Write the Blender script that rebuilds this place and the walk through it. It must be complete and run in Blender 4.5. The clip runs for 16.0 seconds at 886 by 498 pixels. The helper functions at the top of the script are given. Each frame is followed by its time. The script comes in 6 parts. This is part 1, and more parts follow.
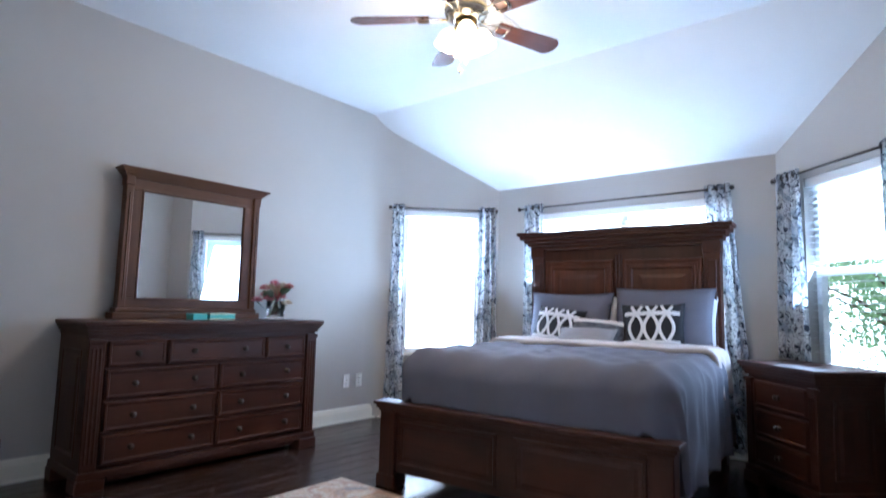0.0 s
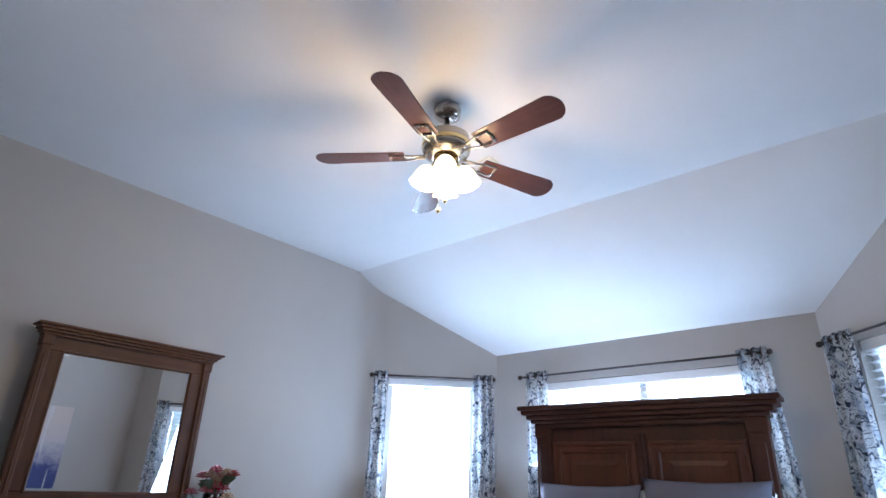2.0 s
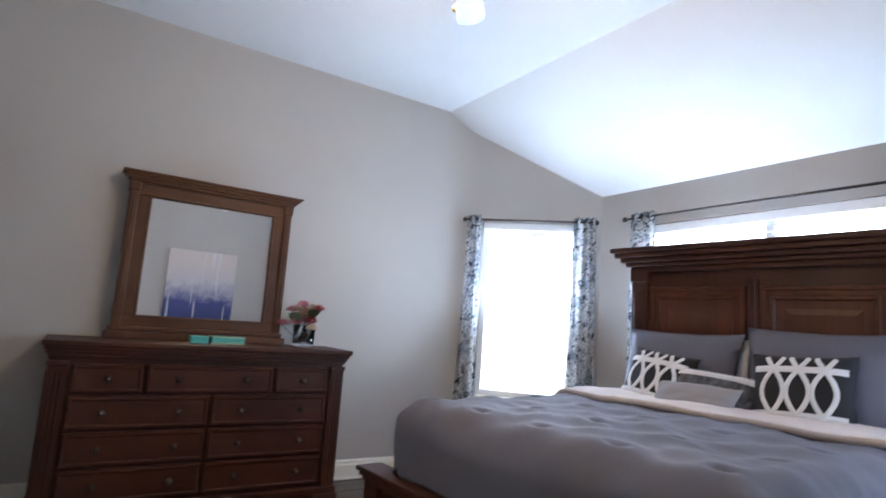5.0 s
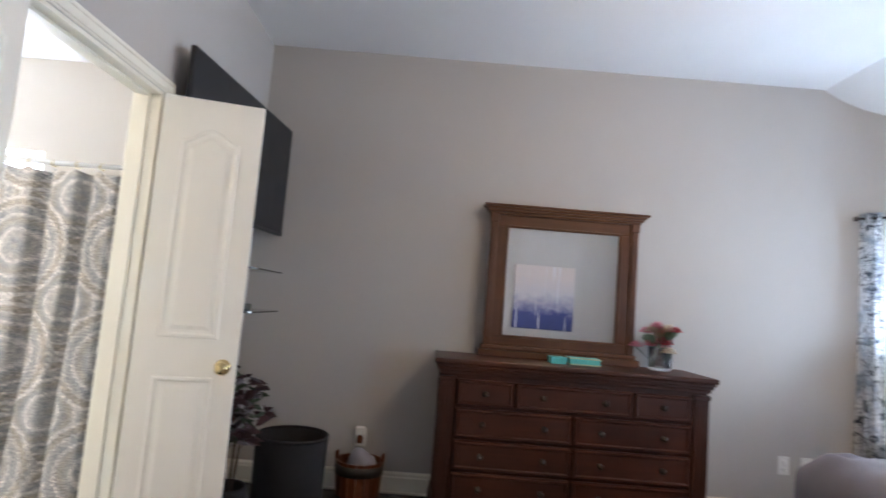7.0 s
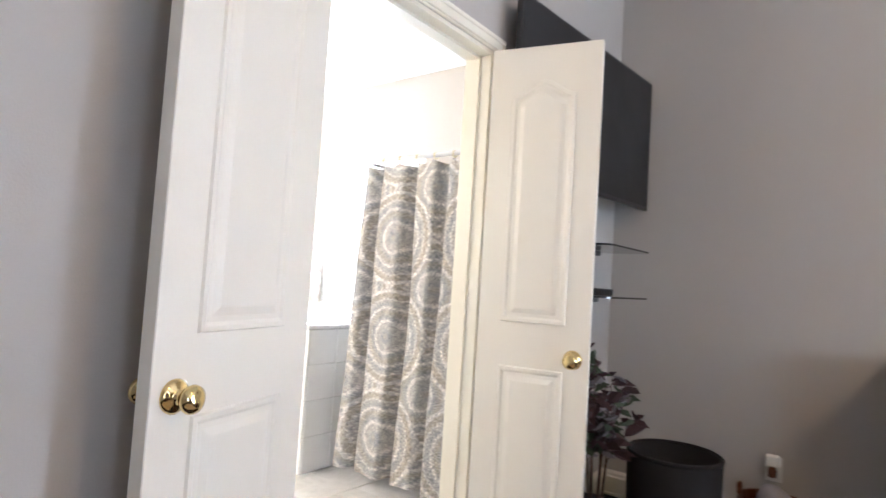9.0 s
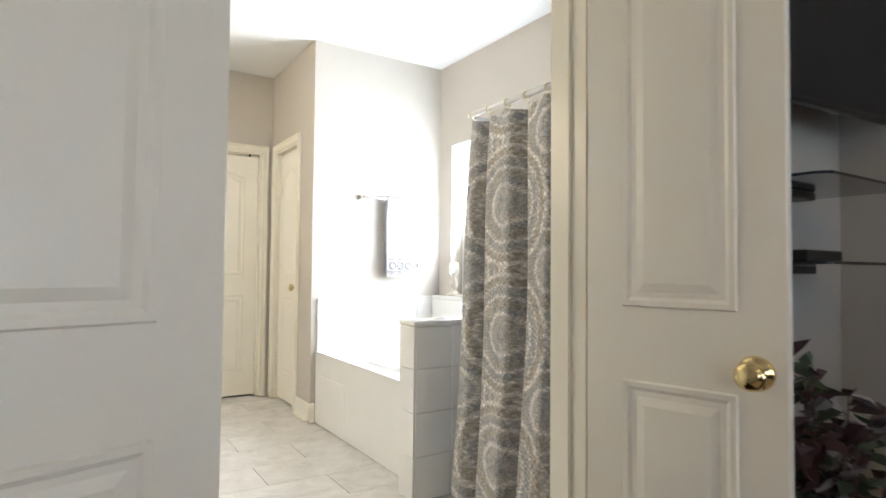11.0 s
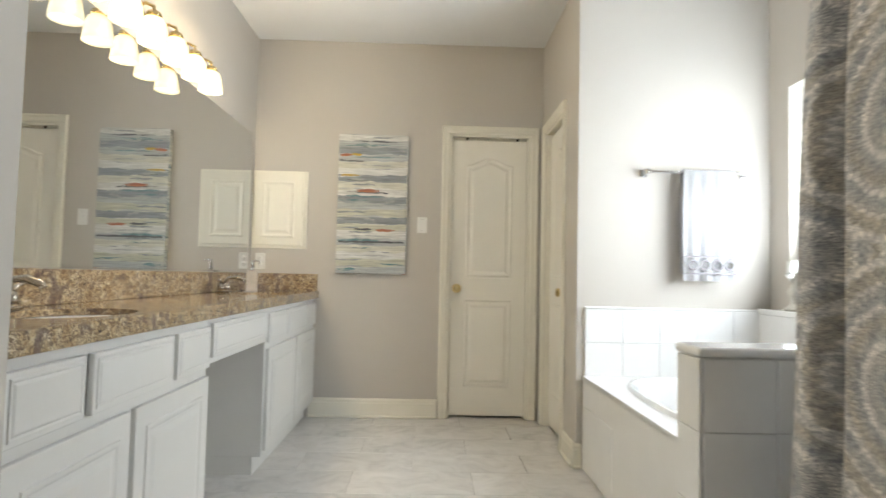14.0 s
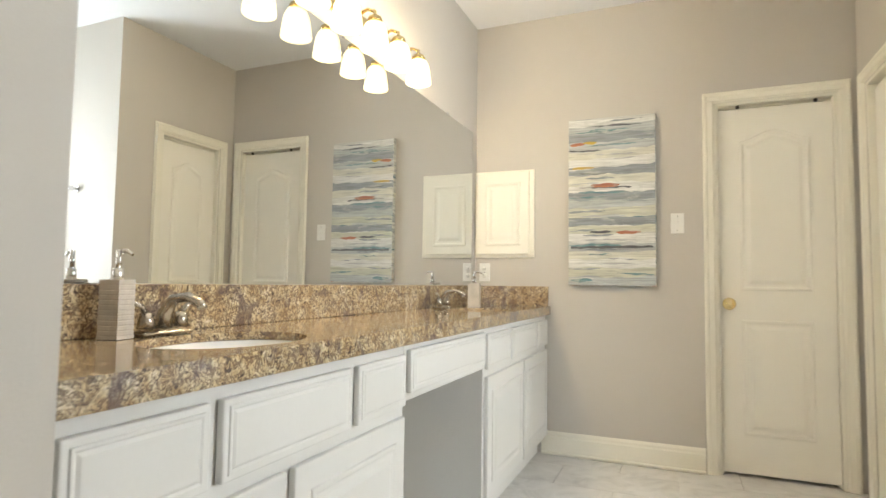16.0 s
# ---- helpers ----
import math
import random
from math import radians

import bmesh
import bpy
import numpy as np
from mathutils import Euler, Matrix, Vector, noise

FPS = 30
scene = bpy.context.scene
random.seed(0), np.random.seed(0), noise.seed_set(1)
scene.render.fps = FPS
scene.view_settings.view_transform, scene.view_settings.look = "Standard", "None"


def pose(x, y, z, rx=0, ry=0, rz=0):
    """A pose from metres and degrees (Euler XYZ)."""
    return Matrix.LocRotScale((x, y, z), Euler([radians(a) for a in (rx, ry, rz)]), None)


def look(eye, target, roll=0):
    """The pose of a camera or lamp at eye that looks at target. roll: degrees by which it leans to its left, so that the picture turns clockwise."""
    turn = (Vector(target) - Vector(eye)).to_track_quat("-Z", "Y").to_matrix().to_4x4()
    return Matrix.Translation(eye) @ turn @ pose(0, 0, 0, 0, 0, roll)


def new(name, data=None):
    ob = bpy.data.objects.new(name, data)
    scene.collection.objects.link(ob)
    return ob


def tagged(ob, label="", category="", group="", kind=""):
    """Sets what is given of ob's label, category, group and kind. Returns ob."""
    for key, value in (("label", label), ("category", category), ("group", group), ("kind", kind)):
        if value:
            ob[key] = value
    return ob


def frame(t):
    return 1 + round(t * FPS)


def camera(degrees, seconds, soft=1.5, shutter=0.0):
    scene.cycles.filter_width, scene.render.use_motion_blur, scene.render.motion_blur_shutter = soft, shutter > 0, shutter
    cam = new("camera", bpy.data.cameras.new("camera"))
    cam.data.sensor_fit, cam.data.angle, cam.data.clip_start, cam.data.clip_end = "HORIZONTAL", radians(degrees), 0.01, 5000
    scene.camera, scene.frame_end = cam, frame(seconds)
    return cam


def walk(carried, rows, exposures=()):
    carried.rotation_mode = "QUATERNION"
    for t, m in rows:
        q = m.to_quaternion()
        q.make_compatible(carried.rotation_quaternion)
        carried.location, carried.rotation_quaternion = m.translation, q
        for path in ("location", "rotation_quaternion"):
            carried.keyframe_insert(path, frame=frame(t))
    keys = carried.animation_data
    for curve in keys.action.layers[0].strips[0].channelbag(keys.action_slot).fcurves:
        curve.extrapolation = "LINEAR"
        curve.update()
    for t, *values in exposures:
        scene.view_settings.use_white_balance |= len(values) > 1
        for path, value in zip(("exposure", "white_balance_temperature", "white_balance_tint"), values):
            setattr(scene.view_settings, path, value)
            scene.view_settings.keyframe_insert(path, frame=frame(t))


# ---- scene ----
cam = camera(76.2, 16.0, soft=1.5, shutter=0.5)
METRES, EYE, TILT, LEAN, TURN = 5.0, 1.1, 0.0, 0.0, 38.2
PATH = [
    (0, (1.639, 1.392, 1.051), (0.366, 2.92, 1.255), 1.4),
    (0.5, (1.597, 1.455, 1.053), (0.34, 2.949, 1.487), 1.4),
    (1, (1.554, 1.556, 1.086), (0.322, 3.011, 1.691), 1.6),
    (1.5, (1.483, 1.71, 1.124), (0.264, 3.129, 1.83), 1.8),
    (2, (1.36, 1.951, 1.153), (0.151, 3.345, 1.925), 1.9),
    (2.5, (1.287, 2.153, 1.163), (0.068, 3.526, 1.958), 2.0),
    (3, (1.258, 2.398, 1.159), (-0.006, 3.733, 1.946), 2.2),
    (3.2, (1.268, 2.485, 1.155), (-0.037, 3.795, 1.916), 2.3),
    (5.3, (1.525, 2.642, 1.127), (-0.212, 3.611, 1.332), 3.9),
    (5.5, (1.517, 2.621, 1.154), (-0.271, 3.495, 1.345), 4.0),
    (6, (1.508, 2.635, 1.182), (-0.401, 3.208, 1.353), 4.4),
    (6.3, (1.455, 2.554, 1.156), (-0.489, 2.983, 1.351), 3.9),
    (6.5, (1.47, 2.562, 1.205), (-0.499, 2.863, 1.385), 4.5),
    (7, (1.421, 2.518, 1.225), (-0.57, 2.525, 1.42), 4.6),
    (7.5, (1.328, 2.477, 1.21), (-0.639, 2.161, 1.391), 4.4),
    (8, (1.212, 2.425, 1.175), (-0.669, 1.764, 1.328), 4.3),
    (8.3, (1.103, 2.452, 1.157), (-0.699, 1.595, 1.288), 3.7),
    (8.5, (1.031, 2.427, 1.136), (-0.731, 1.49, 1.266), 3.9),
    (9, (0.844, 2.468, 1.138), (-0.741, 1.252, 1.246), 3.6),
    (9.2, (0.78, 2.471, 1.126), (-0.748, 1.184, 1.231), 3.6),
    (11.3, (-0.003, 2.116, 1.058), (-1.046, 0.412, 1.149), 1.3),
    (11.5, (-0.045, 2.045, 1.023), (-1.05, 0.319, 1.133), 2.1),
    (12, (-0.181, 1.882, 1.009), (-1.028, 0.073, 1.117), 2.1),
    (12.5, (-0.277, 1.752, 1.0), (-0.976, -0.119, 1.106), 2.0),
    (13, (-0.416, 1.656, 1.008), (-0.899, -0.282, 1.109), 1.8),
    (13.5, (-0.513, 1.571, 1.011), (-0.76, -0.411, 1.109), 1.5),
    (14, (-0.538, 1.447, 1.009), (-0.583, -0.551, 1.106), 1.3),
    (14.5, (-0.531, 1.335, 1.009), (-0.291, -0.648, 1.107), 1.0),
    (15, (-0.549, 1.187, 1.022), (-0.036, -0.743, 1.124), 0.8),
    (15.5, (-0.545, 1.037, 1.014), (0.147, -0.836, 1.126), 0.8),
    (16, (-0.486, 0.846, 1.018), (0.287, -0.994, 1.138), 0.8),
]
EXPOSURES = [
    (0.0, 0.18, 5050, 12), (1.0, -0.18, 5100, 13), (2.0, -0.42, 5300, 15), (3.2, -0.52, 5500, 15), (5.5, -0.04, 5800, 15),
    (7.0, 0.04, 5950, 16), (8.0, 0.38, 6000, 16), (8.5, 0.40, 6050, 16), (9.2, 0.28, 6200, 18), (11.3, -0.78, 6500, 12), (12.0, -0.80, 6450, 12), (12.5, -0.93, 6450, 11), (13.2, -1.15, 6500, 11), (14.0, -1.27, 6550, 11), (14.6, -1.52, 6700, 11), (16.0, -0.88, 6850, 11),
]
walk(cam, [(t, look(eye, target, roll)) for t, eye, target, roll in PATH], EXPOSURES)

# ---------- light and world ----------
world = bpy.data.worlds.new("world")
scene.world = world
world.use_nodes = True
wn = world.node_tree
sky = wn.nodes.new("ShaderNodeTexSky")
sky.sky_type = "NISHITA"
sky.sun_disc = False
sky.sun_elevation = radians(48)
sky.sun_rotation = radians(200)
wn.links.new(sky.outputs[0], wn.nodes["Background"].inputs[0])
wn.nodes["Background"].inputs[1].default_value = 0.15


def area(name, m, w, h, watts, color=(1, 1, 1)):
    d = bpy.data.lights.new(name, "AREA")
    d.shape, d.size, d.size_y, d.energy, d.color = "RECTANGLE", w, h, watts, color
    ob = new(name, d)
    ob.matrix_world = m
    return ob


def bulb_light(name, p, watts, color, radius=0.04):
    d = bpy.data.lights.new(name, "POINT")
    d.energy, d.color, d.shadow_soft_size = watts, color, radius
    ob = new(name, d)
    ob.location = p
    return ob


DAY = (0.70, 0.86, 1.0)
WARM = (1.0, 0.64, 0.30)
sun_data = bpy.data.lights.new("sun", "SUN")
sun_data.energy, sun_data.angle, sun_data.color = 4.5, radians(0.5), (1.0, 0.95, 0.88)
sun = new("sun", sun_data)
sun.matrix_world = look((-3, -8, 12), (0, 0, 0))
# daylight entering at the openings
area("daylight_bay_left", look((-1.98, 5.68, 1.32), (-1.0, 4.7, 2.2)), 0.66, 1.3, 54, DAY)
area("daylight_bay_head", look((-0.50, 6.09, 1.42), (-0.58, 5.25, 2.75)), 1.3, 0.42, 62, DAY)
area("daylight_bay_upper", look((-0.30, 6.36, 1.75), (-0.40, 5.2, 2.2)), 1.9, 0.9, 40, DAY)
area("daylight_bay_right", look((1.36, 5.66, 1.35), (0.4, 4.7, 2.15)), 0.7, 1.2, 27, DAY)
area("daylight_bath", look((-2.44, -0.86, 1.47), (-1.3, -1.15, 2.0)), 1.0, 1.1, 108, (0.82, 0.92, 1.0))
for a in range(4):
    ang = radians(40 + 90 * a)
    bulb_light("fan_bulb_light", (-0.188 + 0.11 * math.cos(ang), 3.735 + 0.11 * math.sin(ang), 2.42), 7.5, WARM, 0.05)
for k in range(6):
    bulb_light("vanity_bulb_light", (0.62, -1.465 + 0.203 * k, 2.0), 17, (1.0, 0.84, 0.57), 0.035)


# ---------- materials ----------
def tree(name):
    m = bpy.data.materials.new(name)
    m.use_nodes = True
    nt = m.node_tree
    return m, nt, nt.nodes["Principled BSDF"]


def node(nt, kind, **inputs):
    n = nt.nodes.new(kind)
    for k, v in inputs.items():
        n.inputs[k].default_value = v
    return n


def coords(nt, scale=(1, 1, 1), rot=(0, 0, 0)):
    tc = nt.nodes.new("ShaderNodeTexCoord")
    mp = nt.nodes.new("ShaderNodeMapping")
    mp.inputs["Scale"].default_value = scale
    mp.inputs["Rotation"].default_value = rot
    nt.links.new(tc.outputs["Object"], mp.inputs["Vector"])
    return mp.outputs["Vector"]


def noise_tex(nt, vec, scale, detail=4.0, rough=0.55, dist=0.0):
    n = nt.nodes.new("ShaderNodeTexNoise")
    n.inputs["Scale"].default_value, n.inputs["Detail"].default_value = scale, detail
    n.inputs["Roughness"].default_value, n.inputs["Distortion"].default_value = rough, dist
    nt.links.new(vec, n.inputs["Vector"])
    return n.outputs["Fac"]


def ramp(nt, fac, stops):
    r = nt.nodes.new("ShaderNodeValToRGB")
    els = r.color_ramp.elements
    while len(els) < len(stops):
        els.new(0.5)
    for e, (p, c) in zip(els, stops):
        e.position, e.color = p, (*c, 1)
    nt.links.new(fac, r.inputs["Fac"])
    return r.outputs["Color"]


def mixc(nt, fac, a, b, mode="MIX"):
    m = nt.nodes.new("ShaderNodeMix")
    m.data_type, m.blend_type = "RGBA", mode
    for sock, v in ((m.inputs[0], fac), (m.inputs[6], a), (m.inputs[7], b)):
        if isinstance(v, (int, float)):
            sock.default_value = v
        elif isinstance(v, tuple):
            sock.default_value = (*v, 1)
        else:
            nt.links.new(v, sock)
    return m.outputs[2]


def bump(nt, bsdf, height, strength=0.2, dist=0.01):
    b = nt.nodes.new("ShaderNodeBump")
    b.inputs["Strength"].default_value, b.inputs["Distance"].default_value = strength, dist
    nt.links.new(height, b.inputs["Height"])
    nt.links.new(b.outputs["Normal"], bsdf.inputs["Normal"])


def plain(name, color, rough=0.6, metal=0.0, vary=0.12, scale=6.0, grain=60.0, relief=0.08, coat=0.0):
    """A surface with slow and fine variation of its colour, gloss and relief."""
    m, nt, b = tree(name)
    v = coords(nt)
    big, fine = noise_tex(nt, v, scale, 3), noise_tex(nt, v, grain, 4)
    lo = tuple(c * (1 - vary) for c in color)
    hi = tuple(min(1, c * (1 + vary)) for c in color)
    col = mixc(nt, 0.3, ramp(nt, big, [(0.3, lo), (0.7, hi)]), ramp(nt, fine, [(0.3, lo), (0.7, hi)]))
    nt.links.new(col, b.inputs["Base Color"])
    r = nt.nodes.new("ShaderNodeMapRange")
    r.inputs[3].default_value, r.inputs[4].default_value = max(0.02, rough - 0.08), min(1, rough + 0.08)
    nt.links.new(big, r.inputs[0])
    nt.links.new(r.outputs[0], b.inputs["Roughness"])
    b.inputs["Metallic"].default_value = metal
    b.inputs["Coat Weight"].default_value = coat
    if relief:
        bump(nt, b, fine, relief, 0.004)
    return m


def wood(name, dark, light, axis=0, rough=0.48, coat=0.03, scale=1.0, vary_piece=False, spec=0.32):
    """Stained wood; the grain runs along the given local axis."""
    m, nt, b = tree(name)
    s = [26.0 * scale] * 3
    s[axis] = 1.6 * scale
    v = coords(nt, tuple(s))
    g = noise_tex(nt, v, 1.0, 6, 0.6, 0.6)
    v2 = coords(nt)
    big = noise_tex(nt, v2, 3.0, 3)
    col = ramp(nt, g, [(0.28, dark), (0.72, light)])
    col = mixc(nt, 0.45, col, ramp(nt, big, [(0.3, tuple(c * 0.6 for c in dark)), (0.7, tuple(c * 1.1 for c in light))]), "MIX")
    if vary_piece:
        oi = nt.nodes.new("ShaderNodeObjectInfo")
        col = mixc(nt, 0.5, col, ramp(nt, oi.outputs["Random"], [(0.0, (0.35, 0.35, 0.35)), (1.0, (1, 1, 1))]), "MULTIPLY")
    nt.links.new(col, b.inputs["Base Color"])
    b.inputs["Roughness"].default_value = rough
    b.inputs["Coat Weight"].default_value = coat
    b.inputs["Coat Roughness"].default_value = 0.25
    b.inputs["Specular IOR Level"].default_value = spec
    bump(nt, b, g, 0.12, 0.003)
    return m


def granite(name):
    m, nt, b = tree(name)
    v = coords(nt)
    tone = noise_tex(nt, v, 19, 5, 0.65, 0.8)
    squig = noise_tex(nt, v, 44, 4, 0.65, 1.6)
    squig2 = noise_tex(nt, v, 85, 3, 0.6, 1.0)
    patch = noise_tex(nt, v, 7.5, 5, 0.65, 1.2)
    grit = noise_tex(nt, v, 210, 2, 0.6)
    col = ramp(nt, tone, [(0.33, (0.34, 0.23, 0.12)), (0.45, (0.48, 0.36, 0.21)), (0.56, (0.60, 0.49, 0.32)), (0.68, (0.68, 0.59, 0.45))])
    col = mixc(nt, ramp(nt, squig, [(0.43, (0, 0, 0)), (0.47, (0.8, 0.8, 0.8)), (0.52, (0.8, 0.8, 0.8)), (0.56, (0, 0, 0))]), col, (0.11, 0.062, 0.040))
    col = mixc(nt, ramp(nt, squig2, [(0.57, (0, 0, 0)), (0.63, (0.9, 0.9, 0.9))]), col, (0.050, 0.034, 0.030))
    col = mixc(nt, ramp(nt, patch, [(0.56, (0, 0, 0)), (0.63, (0.75, 0.75, 0.75))]), col, (0.12, 0.085, 0.078))
    col = mixc(nt, 0.8, col, ramp(nt, grit, [(0.35, (0.62, 0.60, 0.58)), (0.62, (1.15, 1.14, 1.12))]), "MULTIPLY")
    nt.links.new(col, b.inputs["Base Color"])
    b.inputs["Roughness"].default_value = 0.10
    b.inputs["Coat Weight"].default_value = 0.3
    return m


def marble_tile(name):
    m, nt, b = tree(name)
    oi = nt.nodes.new("ShaderNodeObjectInfo")
    tc = nt.nodes.new("ShaderNodeTexCoord")
    comb = nt.nodes.new("ShaderNodeVectorMath")
    comb.operation = "MULTIPLY_ADD"
    comb.inputs[1].default_value = (1, 1, 1)
    nt.links.new(tc.outputs["Object"], comb.inputs[0])
    sc = nt.nodes.new("ShaderNodeVectorMath")
    sc.operation = "SCALE"
    sc.inputs[0].default_value = (17.0, 9.0, 5.0)
    nt.links.new(oi.outputs["Random"], sc.inputs["Scale"])
    nt.links.new(sc.outputs[0], comb.inputs[2])
    n1 = noise_tex(nt, comb.outputs[0], 5, 6, 0.6, 2.2)
    n2 = noise_tex(nt, comb.outputs[0], 2.2, 4, 0.5, 0.8)
    c = ramp(nt, n1, [(0.32, (0.53, 0.52, 0.51)), (0.47, (0.65, 0.64, 0.62)), (0.6, (0.72, 0.71, 0.69)), (0.8, (0.78, 0.77, 0.75))])
    c = mixc(nt, 0.4, c, ramp(nt, n2, [(0.3, (0.54, 0.53, 0.51)), (0.7, (0.76, 0.74, 0.71))]))
    nt.links.new(c, b.inputs["Base Color"])
    b.inputs["Roughness"].default_value = 0.2
    bump(nt, b, n1, 0.03, 0.004)
    return m


def floral(name):
    """White drapery cloth printed with dark twigs and grey-blue leaves."""
    m, nt, b = tree(name)
    v = coords(nt)
    twig = noise_tex(nt, v, 11, 2, 0.5, 3.0)
    leaf = noise_tex(nt, v, 26, 2, 0.5, 1.0)
    blot = noise_tex(nt, v, 9, 3, 0.5, 0.6)
    col = mixc(nt, ramp(nt, blot, [(0.52, (0, 0, 0)), (0.6, (0.8, 0.8, 0.8))]), (0.84, 0.85, 0.86), (0.40, 0.46, 0.54))
    col = mixc(nt, ramp(nt, leaf, [(0.58, (0, 0, 0)), (0.62, (1, 1, 1))]), col, (0.06, 0.07, 0.10))
    col = mixc(nt, ramp(nt, twig, [(0.475, (0, 0, 0)), (0.49, (1, 1, 1)), (0.51, (1, 1, 1)), (0.525, (0, 0, 0))]), col, (0.07, 0.08, 0.11))
    nt.links.new(col, b.inputs["Base Color"])
    b.inputs["Roughness"].default_value = 0.85
    tr = nt.nodes.new("ShaderNodeBsdfTranslucent")
    nt.links.new(col, tr.inputs[0])
    mx = nt.nodes.new("ShaderNodeMixShader")
    mx.inputs[0].default_value = 0.5
    nt.links.new(b.outputs[0], mx.inputs[1])
    nt.links.new(tr.outputs[0], mx.inputs[2])
    nt.links.new(mx.outputs[0], nt.nodes["Material Output"].inputs[0])
    return m


def medallion(name):
    """Grey woven cloth with pale scalloped medallions."""
    m, nt, b = tree(name)
    tc = nt.nodes.new("ShaderNodeTexCoord")
    uv = nt.nodes.new("ShaderNodeMapping")
    nt.links.new(tc.outputs["UV"], uv.inputs[0])
    sep = nt.nodes.new("ShaderNodeSeparateXYZ")
    nt.links.new(uv.outputs[0], sep.inputs[0])

    def fn(op, a, c=None):
        n = nt.nodes.new("ShaderNodeMath")
        n.operation = op
        for i, q in enumerate((a, c)):
            if q is None:
                continue
            if isinstance(q, (int, float)):
                n.inputs[i].default_value = q
            else:
                nt.links.new(q, n.inputs[i])
        return n.outputs[0]
    def rings(ox, oy, w, h):
        x = fn("SUBTRACT", fn("FRACT", fn("ADD", fn("DIVIDE", sep.outputs[0], w), ox)), 0.5)
        y = fn("SUBTRACT", fn("FRACT", fn("ADD", fn("DIVIDE", sep.outputs[1], h), oy)), 0.5)
        r = fn("SQRT", fn("ADD", fn("MULTIPLY", x, x), fn("MULTIPLY", y, y)))
        ang = fn("ARCTAN2", y, x)
        wob = fn("MULTIPLY", fn("ABSOLUTE", fn("SINE", fn("MULTIPLY", ang, 18.0))), 0.014)
        return fn("ADD", r, wob), fn("LESS_THAN", r, 0.48), ang
    r1, in1, a1 = rings(0.0, 0.0, 0.70, 0.54)
    r2, in2, a2 = rings(0.5, 0.5, 0.70, 0.54)
    rr = fn("ADD", fn("MULTIPLY", in1, r1), fn("MULTIPLY", fn("SUBTRACT", 1.0, in1), r2))
    aa = fn("ADD", fn("MULTIPLY", in1, a1), fn("MULTIPLY", fn("SUBTRACT", 1.0, in1), a2))
    dash = fn("ADD", fn("MULTIPLY", fn("SINE", fn("MULTIPLY", aa, 52.0)), fn("SINE", fn("MULTIPLY", rr, 118.0))), 0.0)
    gold, white, grey, blue = (0.46, 0.43, 0.385), (0.72, 0.71, 0.695), (0.49, 0.485, 0.48), (0.40, 0.415, 0.44)
    col = ramp(nt, rr, [(0.0, gold), (0.06, blue), (0.10, grey), (0.145, grey), (0.155, white), (0.175, white), (0.195, blue), (0.26, gold), (0.285, grey), (0.296, white), (0.308, white), (0.325, blue), (0.375, grey), (0.388, white), (0.402, gold), (0.448, gold), (0.456, white), (0.484, white), (0.495, grey)])
    hatch = noise_tex(nt, coords(nt, (120, 120, 260)), 1.0, 2, 0.6, 0.6)
    mott = noise_tex(nt, coords(nt), 30, 4, 0.6, 0.8)
    weave = noise_tex(nt, coords(nt), 260, 2, 0.5)
    col = mixc(nt, 1.0, col, ramp(nt, hatch, [(0.36, (0.60, 0.605, 0.62)), (0.60, (1.20, 1.18, 1.16))]), "MULTIPLY")
    col = mixc(nt, 0.9, col, ramp(nt, mott, [(0.36, (0.70, 0.71, 0.74)), (0.62, (1.12, 1.10, 1.06))]), "MULTIPLY")
    col = mixc(nt, 0.55, col, ramp(nt, fn("ADD", fn("MULTIPLY", dash, 0.5), 0.5), [(0.25, (0.72, 0.73, 0.75)), (0.62, (1.0, 1.0, 1.0)), (0.85, (1.38, 1.36, 1.33))]), "MULTIPLY")
    nt.links.new(col, b.inputs["Base Color"])
    b.inputs["Roughness"].default_value = 0.85
    bump(nt, b, weave, 0.35, 0.004)
    return m


def strata(name, cols, scale_z=9.0, seedv=0.0):
    """Brushed horizontal bands of paint on canvas."""
    m, nt, b = tree(name)
    v = coords(nt, (1.6, 1.6, scale_z))
    n = noise_tex(nt, v, 1.6, 7, 0.62, 0.7)
    v2 = coords(nt, (3, 3, 40))
    n2 = noise_tex(nt, v2, 1.5, 5, 0.6, 0.4)
    v3 = coords(nt, (1.9, 1.9, 13))
    n3 = noise_tex(nt, v3, 1.7, 4, 0.5, 0.5)
    c = ramp(nt, n, cols)
    c = mixc(nt, 0.35, c, ramp(nt, n2, [(0.35, (0.10, 0.15, 0.18)), (0.5, (0.6, 0.62, 0.6)), (0.65, (0.85, 0.84, 0.78))]))
    c = mixc(nt, ramp(nt, n3, [(0.64, (0, 0, 0)), (0.66, (1, 1, 1))]), c, (0.50, 0.11, 0.035))
    c = mixc(nt, ramp(nt, n3, [(0.34, (1, 1, 1)), (0.365, (0, 0, 0))]), c, (0.07, 0.16, 0.20))
    nt.links.new(c, b.inputs["Base Color"])
    b.inputs["Roughness"].default_value = 0.5
    bump(nt, b, n2, 0.3, 0.005)
    return m


def emissive(name, color, strength, base=(0.9, 0.88, 0.8)):
    m, nt, b = tree(name)
    b.inputs["Base Color"].default_value = (*base, 1)
    b.inputs["Emission Color"].default_value = (*color, 1)
    b.inputs["Emission Strength"].default_value = strength
    b.inputs["Roughness"].default_value = 0.3
    return m


